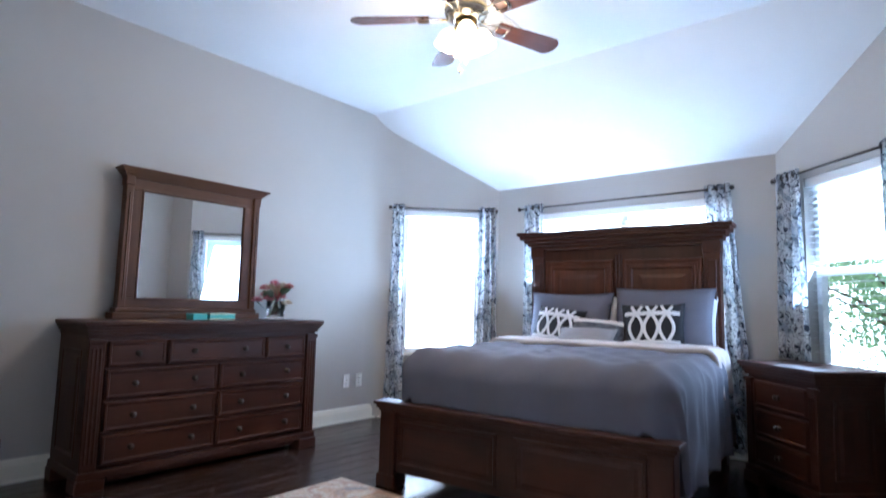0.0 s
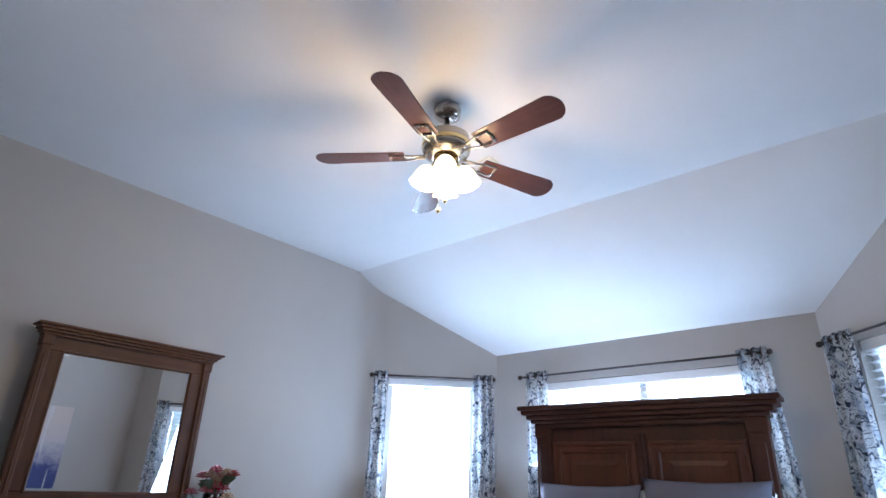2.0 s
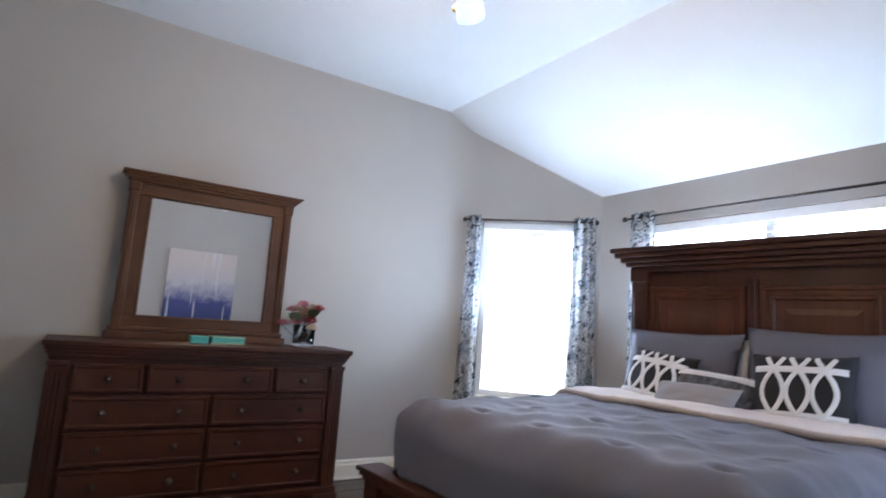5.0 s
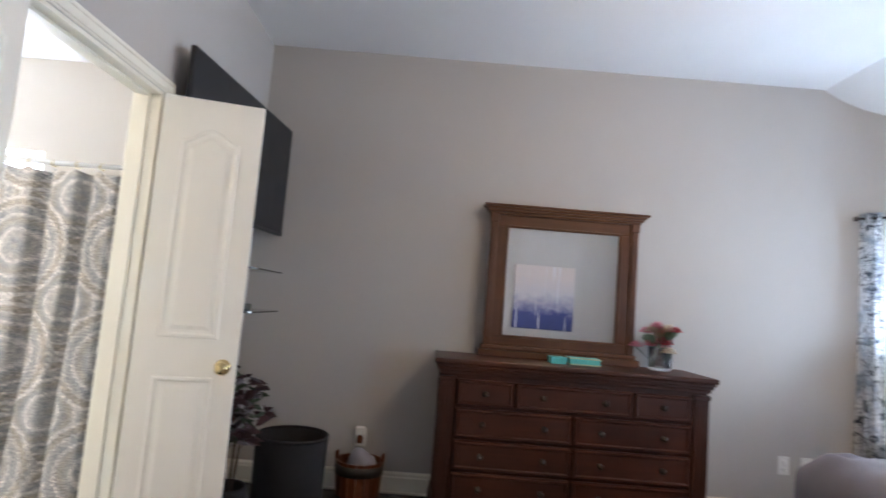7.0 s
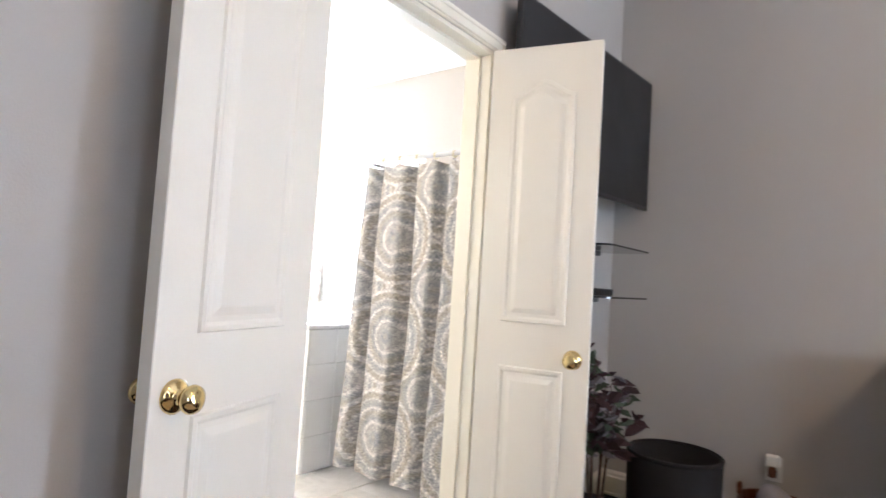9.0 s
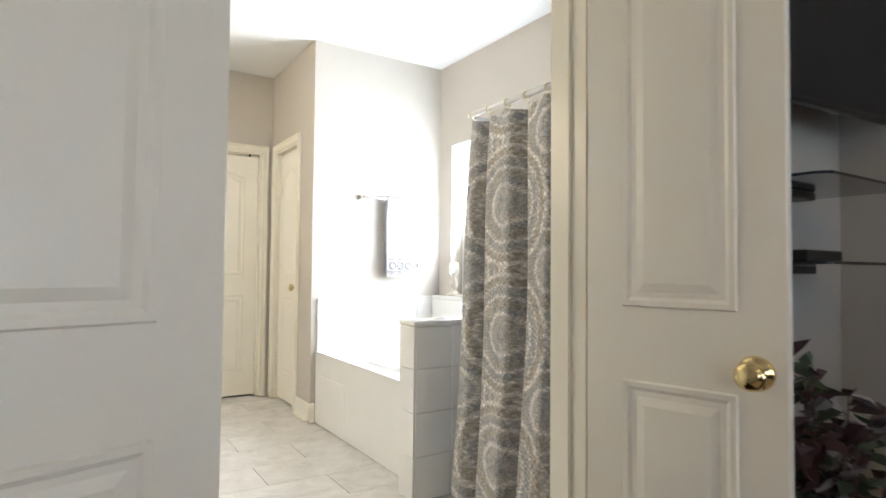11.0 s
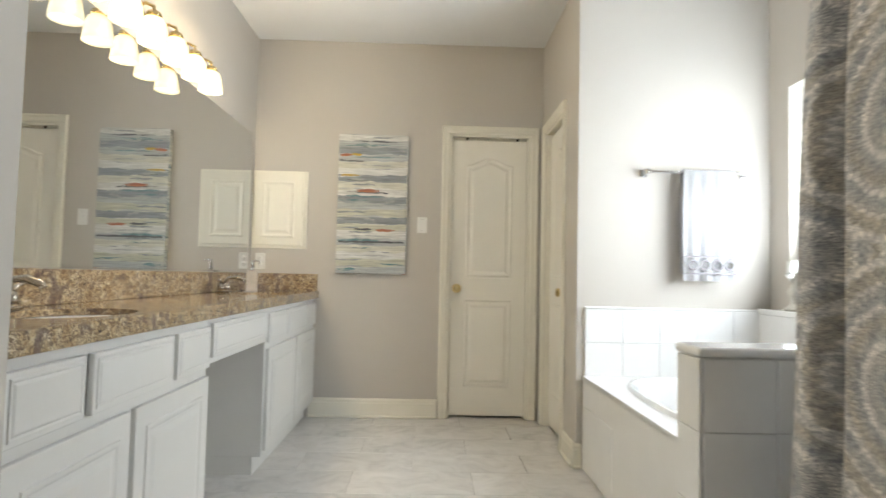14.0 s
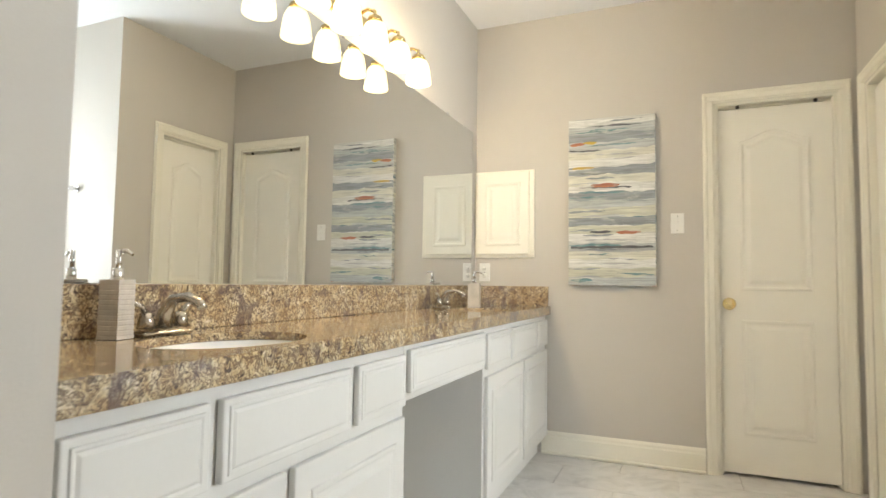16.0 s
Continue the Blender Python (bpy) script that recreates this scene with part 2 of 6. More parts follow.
def glass(name, rough=0.0):
    m, nt, b = tree(name)
    b.inputs["Base Color"].default_value = (1, 1, 1, 1)
    b.inputs["Transmission Weight"].default_value = 1.0
    b.inputs["Roughness"].default_value = rough
    b.inputs["IOR"].default_value = 1.02 if rough == 0 else 1.3
    return m


M_WALL = plain("wall_paint_greige", (0.46, 0.435, 0.405), 0.75, vary=0.03, scale=1.5, grain=180, relief=0.12)
M_WALLB = plain("bath_wall_paint", (0.53, 0.495, 0.445), 0.7, vary=0.03, scale=1.5, grain=180, relief=0.12)
M_CEIL = plain("ceiling_paint", (0.78, 0.78, 0.78), 0.85, vary=0.03, scale=2, grain=120, relief=0.25)
M_TRIM = plain("trim_paint_white", (0.82, 0.785, 0.68), 0.35, vary=0.03, scale=3, grain=90, relief=0.03)
M_DOOR = plain("door_paint_white", (0.84, 0.805, 0.72), 0.4, vary=0.025, scale=3, grain=120, relief=0.05)
M_CAB = plain("cabinet_paint_white", (0.68, 0.67, 0.64), 0.35, vary=0.025, scale=3, grain=90, relief=0.03)
M_DARKWOOD = wood("cherry_stain_wood_x", (0.020, 0.0054, 0.0028), (0.066, 0.0178, 0.0075), 0)
M_DARKWOOD_Z = wood("cherry_stain_wood_z", (0.020, 0.0054, 0.0028), (0.066, 0.0178, 0.0075), 2)
M_MIRWOOD = wood("mirror_frame_wood", (0.048, 0.017, 0.007), (0.125, 0.047, 0.018), 0)
M_MIRWOOD_Z = wood("mirror_frame_wood_z", (0.048, 0.017, 0.007), (0.125, 0.047, 0.018), 2)
M_PANELWOOD = wood("headboard_panel_wood", (0.038, 0.0105, 0.0044), (0.104, 0.0290, 0.0110), 2)
M_FLOORWOOD = wood("dark_plank_floor", (0.015, 0.0060, 0.0035), (0.045, 0.0165, 0.0085), 1, rough=0.22, coat=0.30, vary_piece=True)
M_BLADE = wood("fan_blade_wood", (0.050, 0.022, 0.020), (0.115, 0.050, 0.040), 0, rough=0.25, spec=0.5)
M_SUBFLOOR = plain("floor_joint_dark", (0.02, 0.014, 0.01), 0.8)
M_GROUT = plain("grout", (0.58, 0.57, 0.55), 0.8)
M_TILE = marble_tile("grey_marble_tile")
M_WTILE = plain("white_glazed_tile", (0.86, 0.86, 0.85), 0.12, vary=0.02, relief=0.02, coat=0.3)
M_WGROUT = plain("white_grout", (0.74, 0.74, 0.72), 0.7)
M_TUB = plain("white_acrylic", (0.84, 0.84, 0.84), 0.12, vary=0.01, relief=0.0, coat=0.4)
M_GRANITE = granite("brown_granite")
M_MIRROR, _nt, _b = tree("mirror_silver")
_b.inputs["Base Color"].default_value = (0.86, 0.88, 0.88, 1)
_b.inputs["Metallic"].default_value, _b.inputs["Roughness"].default_value = 1.0, 0.01
M_BRASS = plain("polished_brass", (0.76, 0.60, 0.30), 0.12, 1.0, vary=0.05, relief=0.0)
M_NICKEL = plain("brushed_nickel", (0.42, 0.385, 0.34), 0.26, 1.0, vary=0.05, relief=0.03)
M_CHROME = plain("chrome", (0.75, 0.76, 0.78), 0.08, 1.0, vary=0.02, relief=0.0)
M_BRONZE = plain("dark_bronze", (0.06, 0.05, 0.045), 0.4, 0.8)
M_PULL = plain("aged_bronze_pull", (0.045, 0.035, 0.028), 0.35, 0.7)
M_BLACK = plain("black_plastic", (0.012, 0.012, 0.013), 0.35, vary=0.1, relief=0.02)
M_SCREEN = plain("tv_screen_glass", (0.010, 0.010, 0.012), 0.5, vary=0.05, relief=0.0)
M_CHARCOAL = plain("charcoal_felt", (0.011, 0.010, 0.012), 0.9, vary=0.2, grain=140, relief=0.3)
M_DUVET = plain("slate_blue_comforter", (0.140, 0.140, 0.175), 0.9, vary=0.10, scale=5, grain=220, relief=0.25)
M_SHEET = plain("cream_coverlet", (0.62, 0.55, 0.52), 0.9, vary=0.05, scale=8, grain=200, relief=0.2)
M_WHITECLOTH = plain("white_cotton", (0.74, 0.73, 0.74), 0.9, vary=0.04, grain=200, relief=0.2)
M_BLACKCLOTH = plain("black_cotton", (0.018, 0.018, 0.022), 0.9, vary=0.2, grain=200, relief=0.2)
M_GREYCLOTH = plain("grey_cotton", (0.30, 0.28, 0.29), 0.9, vary=0.1, grain=200, relief=0.2)
M_LACE = plain("charcoal_lace_cloth", (0.10, 0.10, 0.11), 0.9, vary=0.9, scale=40, grain=120, relief=0.2)
M_TEAL = plain("teal_card", (0.09, 0.42, 0.40), 0.5, vary=0.06)
M_GOLDTRIM = plain("gold_trim", (0.60, 0.52, 0.30), 0.35, 0.6)
M_PLASTIC = plain("white_plastic", (0.78, 0.77, 0.73), 0.35, vary=0.02, relief=0.0)
M_SLOT = plain("dark_slot", (0.03, 0.03, 0.03), 0.6)
M_FLORAL = floral("floral_print_drape")
M_MEDAL = medallion("medallion_curtain_cloth")
M_ART = strata("striped_abstract_paint", [(0.30, (0.10, 0.15, 0.18)), (0.39, (0.22, 0.26, 0.28)), (0.44, (0.70, 0.70, 0.64)), (0.50, (0.30, 0.33, 0.34)), (0.55, (0.66, 0.66, 0.60)), (0.61, (0.72, 0.70, 0.50)), (0.66, (0.24, 0.28, 0.30)), (0.74, (0.62, 0.63, 0.60))])
M_VINYL = plain("white_window_vinyl", (0.82, 0.83, 0.84), 0.4, vary=0.02, relief=0.0)
M_SLAT = plain("white_blind_slat", (0.85, 0.86, 0.87), 0.5, vary=0.02, relief=0.0)
M_GLASS = glass("window_glass")
M_SMOKE = plain("smoked_glass", (0.02, 0.025, 0.028), 0.08, vary=0.05, relief=0.0, coat=0.4)
M_SHADE = emissive("lit_frosted_shade", (1.0, 0.80, 0.44), 5.0)
M_VSHADE = emissive("lit_vanity_shade", (1.0, 0.83, 0.46), 1.9)
# emission stands in for overexposed daylight behind the windows
M_SKYGLOW = emissive("glowing_backdrop", (0.93, 0.97, 1.0), 6.0)
M_PETAL_R = plain("red_petal", (0.45, 0.03, 0.05), 0.7, vary=0.3)
M_PETAL_P = plain("pink_petal", (0.70, 0.22, 0.28), 0.7, vary=0.2)
M_PETAL_C = plain("cream_petal", (0.75, 0.62, 0.48), 0.7, vary=0.15)
M_LEAF = plain("grey_green_leaf", (0.07, 0.10, 0.06), 0.6, vary=0.4)
M_LEAF_R = plain("burgundy_leaf", (0.065, 0.030, 0.034), 0.6, vary=0.4)
M_STEM = plain("brown_stem", (0.06, 0.03, 0.02), 0.8)
M_GRASS = plain("lawn", (0.06, 0.10, 0.03), 0.9, vary=0.4, scale=2, grain=30, relief=0.6)
M_FOLIAGE = plain("garden_foliage", (0.20, 0.29, 0.17), 0.6, vary=0.5, scale=3)
_nt = M_FOLIAGE.node_tree
_tr = _nt.nodes.new("ShaderNodeBsdfTranslucent")
_tr.inputs[0].default_value = (0.30, 0.42, 0.20, 1)
_mx = _nt.nodes.new("ShaderNodeMixShader")
_nt.links.new(_nt.nodes["Material Output"].inputs[0].links[0].from_socket, _mx.inputs[1])
_nt.links.new(_tr.outputs[0], _mx.inputs[2])
_nt.links.new(_mx.outputs[0], _nt.nodes["Material Output"].inputs[0])
M_BARK = plain("bark", (0.10, 0.07, 0.05), 0.9, vary=0.3)
M_COPPER = wood("barrel_stave_wood", (0.08, 0.020, 0.007), (0.17, 0.05, 0.016), 2, rough=0.4)
M_IRON = plain("dark_iron_band", (0.05, 0.045, 0.04), 0.5, 0.6)
M_CERAMIC = plain("ribbed_grey_ceramic", (0.45, 0.41, 0.36), 0.6, vary=0.15, scale=20, grain=60, relief=0.3)
M_CANDLE = plain("wax", (0.85, 0.83, 0.78), 0.5, vary=0.02)
M_DISTRESS = plain("distressed_white_wood", (0.55, 0.53, 0.48), 0.6, vary=0.3, scale=25)
M_CLEAR = glass("clear_vase_glass", 0.02)


# ---------- mesh helpers ----------
def box(bm, x0, x1, y0, y1, z0, z1, bev=0.0, seg=1):
    r = bmesh.ops.create_cube(bm, size=1.0)
    vs = r["verts"]
    for v in vs:
        v.co = Vector(((x0 + x1) / 2 + v.co.x * (x1 - x0), (y0 + y1) / 2 + v.co.y * (y1 - y0), (z0 + z1) / 2 + v.co.z * (z1 - z0)))
    if bev > 0:
        es = list({e for v in vs for e in v.link_edges})
        bmesh.ops.bevel(bm, geom=es, offset=bev, segments=seg, affect="EDGES", profile=0.5)
    return bm


def B(*a, **k):
    return box(bmesh.new(), *a, **k)


def lathe(bm, prof, seg=24, at=(0, 0, 0), m=None):
    """Turns a profile of (radius, height) round z."""
    rings = []
    for r, z in prof:
        row = []
        for i in range(seg):
            a = 2 * math.pi * i / seg
            p = Vector((r * math.cos(a), r * math.sin(a), z))
            p = (m @ p) if m is not None else p
            row.append(bm.verts.new(p + Vector(at)))
        rings.append(row)
    for a, b in zip(rings, rings[1:]):
        for i in range(seg):
            f = bm.faces.new((a[i], a[(i + 1) % seg], b[(i + 1) % seg], b[i]))
            f.smooth = True
    if len(prof) > 3 and prof[0][0] > 0.012 and prof[-1][0] > 0.012:
        for i in range(seg):
            bm.faces.new((rings[-1][i], rings[-1][(i + 1) % seg], rings[0][(i + 1) % seg], rings[0][i])).smooth = True
        return bm
    for row, flip in ((rings[0], True), (rings[-1], False)):
        bm.faces.new(row[::-1] if flip else row)
    return bm


def L(prof, seg=24, at=(0, 0, 0), m=None):
    return lathe(bmesh.new(), prof, seg, at, m)


def tube(pts, r, seg=10, bm=None):
    """A round bar along points; r is one radius or one per point."""
    bm = bm or bmesh.new()
    pts = [Vector(p) for p in pts]
    rs = r if isinstance(r, (list, tuple)) else [r] * len(pts)
    rings = []
    for i, p in enumerate(pts):
        d = (pts[min(i + 1, len(pts) - 1)] - pts[max(i - 1, 0)]).normalized()
        u = d.orthogonal().normalized() if i == 0 else (prev - d * prev.dot(d)).normalized()
        prev = u
        w = d.cross(u)
        rings.append([bm.verts.new(p + rs[i] * (math.cos(2 * math.pi * k / seg) * u + math.sin(2 * math.pi * k / seg) * w)) for k in range(seg)])
    for a, b in zip(rings, rings[1:]):
        for k in range(seg):
            f = bm.faces.new((a[k], a[(k + 1) % seg], b[(k + 1) % seg], b[k]))
            f.smooth = True
    bm.faces.new(rings[0][::-1])
    bm.faces.new(rings[-1])
    return bm


def offset_poly(poly, d):
    """Moves each edge of a closed outline (counter-clockwise, 2D) inward by d."""
    n, out = len(poly), []
    for i in range(n):
        p0, p1, p2 = (Vector(poly[(i + k) % n]) for k in (-1, 0, 1))
        a, b = (p1 - p0).normalized(), (p2 - p1).normalized()
        na, nb = Vector((-a.y, a.x)), Vector((-b.y, b.x))
        s = na + nb
        s = s / max(0.3, s.dot(s) / 2)
        out.append((p1.x + s.x * d, p1.y + s.y * d))
    return out


def relief_panel(bm, poly, prof, place, cap=True):
    """Moulding round an outline: prof is a list of (inset, height); place maps (u, v, h) to a point."""
    rings = []
    for inset, hgt in prof:
        rings.append([bm.verts.new(place(u, v, hgt)) for u, v in offset_poly(poly, inset)])
    n = len(poly)
    for a, b in zip(rings, rings[1:]):
        for i in range(n):
            bm.faces.new((a[i], a[(i + 1) % n], b[(i + 1) % n], b[i]))
    if cap:
        bm.faces.new(rings[-1])
    return bm


def rect(u0, u1, v0, v1):
    return [(u0, v0), (u1, v0), (u1, v1), (u0, v1)]


def arch(u0, u1, v0, v1, rise=0.05):
    """Rectangle whose top swells up in the cathedral shape of moulded doors."""
    w = u1 - u0
    pts = [(u0, v0), (u1, v0), (u1, v1 - rise)]
    for k in range(1, 12):
        t = k / 12
        s = 0.5 - 0.5 * math.cos(2 * math.pi * t)
        pts.append((u1 - w * t, v1 - rise + rise * s))
    pts.append((u0, v1 - rise))
    return pts


MOULD = [(0, -0.0005), (0.004, 0.006), (0.014, 0.006), (0.022, 0.0015), (0.034, 0.0015), (0.052, 0.007)]


def finish(bm, smooth=False):
    bmesh.ops.recalc_face_normals(bm, faces=bm.faces)
    if smooth:
        for f in bm.faces:
            f.smooth = True
    return bm


def link(name, bm, material, parent=None):
    finish(bm)
    me = bpy.data.meshes.new(name)
    bm.to_mesh(me)
    bm.free()
    me.materials.append(material)
    ob = new(name, me)
    if parent is not None:
        ob.parent = parent
    return ob


def part(name, bm, material, parent, label=""):
    return tagged(link(name, bm, material, parent), label)


def thing(name, m, label, category, group=""):
    ob = new(name)
    ob.matrix_world = m
    ob.empty_display_size = 0.1
    return tagged(ob, label, category, group)


def structure(name, bm, material, label=""):
    return tagged(link(name, bm, material), label or name.replace("_", " "), kind="structure")


def piece(name, mesh, parent, m):
    ob = new(name, mesh)
    ob.parent = parent
    ob.matrix_basis = m
    return ob


def mesh_of(name, bm, material):
    finish(bm)
    me = bpy.data.meshes.new(name)
    bm.to_mesh(me)
    bm.free()
    me.materials.append(material)
    return me


# ---------- the shell ----------
W, TVY, EASTX, CEIL = -2.34, 1.26, 2.35, 2.91
BAYL, BAYR = (-1.516, 6.04), (0.911, 6.04)
T = 0.12
BX, BY, BZ = 0.740, -2.62, 2.705      # bath: vanity wall, back wall, ceiling


def wall(name, p, q, z1, openings=(), material=None, thick=T, label="", z0=0.0):
    """A wall whose room face runs from p to q, the room on its left; openings are (u0, u1, z0, z1)."""
    d = Vector((q[0] - p[0], q[1] - p[1]))
    bm, u = bmesh.new(), 0.0
    for a, b, lo, hi in sorted(openings):
        if a > u:
            box(bm, u, a, -thick, 0, z0, z1)
        if lo > z0:
            box(bm, a, b, -thick, 0, z0, lo)
        if hi < z1:
            box(bm, a, b, -thick, 0, hi, z1)
        u = b
    if u < d.length:
        box(bm, u, d.length, -thick, 0, z0, z1)
    ob = structure(name, bm, material or M_WALL, label or "greige painted plaster wall")
    ob.matrix_world = pose(p[0], p[1], 0, 0, 0, math.degrees(math.atan2(d.y, d.x)))
    return ob


DL, DR, DH = -0.10, -0.98, 2.045       # double-door opening
bayA0, bayC1 = (W, 5.216), (1.735, 5.216)
wall("wall_west", (W, 5.216), (W, TVY), 3.1)
wall("wall_bay_left", BAYL, bayA0, 3.1, [(0.18, 0.94, 0.60, 2.0)])


def round_corner(name, c, d1, d2, r, z1, material=None):
    """Plaster that rounds the inner corner c of two walls leading away along d1 and d2."""
    d1, d2 = Vector(d1).normalized(), Vector(d2).normalized()
    half_angle = d1.angle(d2) / 2
    tl = r / math.tan(half_angle)
    centre = Vector(c) + (d1 + d2).normalized() * (r / math.sin(half_angle))
    p, q = Vector(c) + d1 * tl - centre, Vector(c) + d2 * tl - centre
    a0, a1 = math.atan2(p.y, p.x), math.atan2(q.y, q.x)
    sweep = (a1 - a0 + math.pi) % (2 * math.pi) - math.pi
    arc = [centre + Vector((r * math.cos(a0 + sweep * k / 12), r * math.sin(a0 + sweep * k / 12))) for k in range(13)]
    bm = bmesh.new()
    rows = [[bm.verts.new((v.x, v.y, z)) for v in arc] for z in (0.0, z1)]
    for k in range(12):
        bm.faces.new((rows[0][k], rows[0][k + 1], rows[1][k + 1], rows[1][k])).smooth = True
    back = [[bm.verts.new((v.x, v.y, z)) for v in (arc[0], Vector(c), arc[-1])] for z in (0.0, z1)]
    for k in range(2):
        bm.faces.new((back[0][k], back[0][k + 1], back[1][k + 1], back[1][k]))
    structure(name, bm, material or M_WALL, "rounded greige plaster corner")


round_corner("wall_corner_bay_left", bayA0, (0, -1), (1, 1), 0.40, 3.1)
wall("wall_bay_head", BAYR, BAYL, 2.6, [(0.30, 2.03, 0.75, 1.95)])
wall("wall_bay_right", bayC1, BAYR, 3.1, [(0.16, 0.90, 0.70, 1.98)])
wall("wall_north_east", (EASTX, 5.216), bayC1, 3.1)
wall("wall_east", (EASTX, -0.6), (EASTX, 5.216), 3.1)
wall("wall_hall_end", (1.2, -0.6), (EASTX, -0.6), 3.1)
wall("wall_hall_side", (1.2, TVY - T), (1.2, -0.6), 3.1)
wall("wall_south", (W, TVY), (1.2, TVY), 3.1, [(DR - W, DL - W, 0, DH)])
# bedroom side of the same partition stays greige; bath shell
wall("wall_bath_north_west", (DR, TVY - T), (-2.53, TVY - T), BZ, material=M_WALLB, thick=0.004)
wall("wall_bath_north_east", (0.9, TVY - T), (DL, TVY - T), BZ, material=M_WALLB, thick=0.004)
wall("wall_bath_closet", (0.248, 0.362), (0.248, TVY - T), BZ, [(0.205, 0.70, 0, 2.04)], M_WALLB, thick=0.3)
wall("wall_vanity_return", (BX + 0.12, 0.362), (0.255, 0.362), BZ, material=M_WALLB, thick=0.10)
wall("wall_vanity", (BX, BY), (BX, 0.362), BZ, material=M_WALLB)
SX = -1.342                            # face of the wall with the side door
wall("wall_bath_back", (SX, BY), (BX, BY), BZ, [(0.09, 0.671, 0, 2.045)], M_WALLB)
wall("wall_bath_side", (SX, -1.6205), (SX, BY), BZ, [(0.33, 0.865, 0, 2.035)], M_WALLB)
wall("wall_tub_end", (-2.41, -1.62), (SX - 0.006, -1.62), BZ, material=M_WALLB, thick=0.10)
wall("wall_bath_window", (-2.41, TVY - T), (-2.41, -1.62), BZ, [(1.14 + 0.25, 1.14 + 1.45, 0.875, 2.05)], M_WALLB, thick=0.16)

# unseen enclosures added behind the closed doors to block stray light
wall("light_block_back", (-1.4, BY - 0.45), (-0.4, BY - 0.45), BZ, material=M_WALLB)
for nm, dims in (("light_block_top", (-1.9, -0.34, BY - 0.6, BY - 0.24, 2.71, 2.76)), ("light_block_floor", (-1.9, -0.34, BY - 0.57, BY - 0.15, -0.05, -0.008)), ("light_block_floor_side", (-1.9, -1.42, BY - 0.08, -1.72, -0.05, -0.008)),
                 ("light_block_end", (-0.42, -0.34, BY - 0.45, BY - 0.12, 0, BZ)), ("light_block_corner", (-1.86, -1.76, BY - 0.57, BY - 0.1, 0, BZ)), ("light_block_return", (-1.76, -1.4, BY - 0.57, BY - 0.46, 0, BZ))):
    structure(nm, B(*dims), M_WALLB, "unseen enclosure added to keep light out of the door gaps")
wall("light_block_side", (-1.75, -1.7), (-1.75, BY - 0.1), BZ, material=M_WALLB)

bm = bmesh.new()
for (ya, za), (yb, zb) in (((-0.8, CEIL), (5.08, CEIL)), ((5.08, CEIL), (6.3, CEIL - 0.7135 * 1.22))):
    if ya < 0:
        spans = ((-2.6, 2.6, 1.2, 5.08), (1.1, 2.6, -0.8, 1.2))
        for x0, x1, y0, y1 in spans:
            box(bm, x0, x1, y0, y1, CEIL, CEIL + 0.1)
        continue
    vs = [bm.verts.new((x, y, z + h)) for h in (0, 0.1) for x, y, z in ((-2.6, ya, za), (2.6, ya, za), (2.6, yb, zb), (-2.6, yb, zb))]
    for q in ((0, 1, 2, 3), (4, 5, 6, 7), (0, 1, 5, 4), (1, 2, 6, 5), (2, 3, 7, 6), (3, 0, 4, 7)):
        bm.faces.new([vs[i] for i in q])
structure("ceiling_bedroom", bm, M_CEIL, "white textured bedroom ceiling sloping down over the bay")
structure("ceiling_bath", B(-2.6, 0.9, -2.85, TVY - T, BZ, BZ + 0.08), M_CEIL, "white flat bathroom ceiling")
floor_b = structure("floor_bedroom", B(-2.5, 2.5, TVY - 0.06, 6.4, -0.06, -0.012), M_SUBFLOOR, "dark wood plank bedroom floor")
structure("floor_hall", B(1.15, 2.5, -0.75, TVY - 0.06, -0.06, -0.004), M_DARKWOOD, "dark wood hall floor")
floor_t = structure("floor_bath", B(-2.6, 0.9, -2.76, TVY - 0.06, -0.06, -0.006), M_GROUT, "grey marble tiled bathroom floor")


def baseboard(name, p, q, h=0.135, gap=0.0):
    d = Vector((q[0] - p[0], q[1] - p[1]))
    bm = bmesh.new()
    prof = [(0.002, 0), (0.017, 0), (0.017, h * 0.74), (0.013, h * 0.80), (0.013, h * 0.9), (0.006, h), (0.002, h)]
    rows = [[bm.verts.new((u, v, z)) for v, z in prof] for u in (gap, d.length - gap)]
    n = len(prof)
    for i in range(n):
        bm.faces.new((rows[0][i], rows[0][(i + 1) % n], rows[1][(i + 1) % n], rows[1][i]))
    bm.faces.new(rows[0])
    bm.faces.new(rows[1][::-1])
    box(bm, gap, d.length - gap, 0.016, 0.028, 0, 0.018, 0.005)
    ob = structure(name, bm, M_TRIM, "white painted moulded baseboard")
    ob.matrix_world = pose(p[0], p[1], 0, 0, 0, math.degrees(math.atan2(d.y, d.x)))


baseboard("baseboard_west", (W, 5.216), (W, TVY))
baseboard("baseboard_bay_left", BAYL, bayA0)
baseboard("baseboard_bay_head", BAYR, BAYL)
baseboard("baseboard_bay_right", bayC1, BAYR)
baseboard("baseboard_south_west", (W, TVY), (DR - 0.07, TVY))
baseboard("baseboard_south_east", (DL + 0.07, TVY), (1.2, TVY))
baseboard("baseboard_bath_back", (-0.606, BY), (0.30, BY))
baseboard("baseboard_bath_side", (SX, -1.63), (SX, -1.885), h=0.13)
baseboard("baseboard_bath_corner", (SX - 0.03, -1.62), (SX + 0.017, -1.62), h=0.13)
baseboard("baseboard_knee", (0.66, -1.427), (0.66, -0.69), h=0.09)


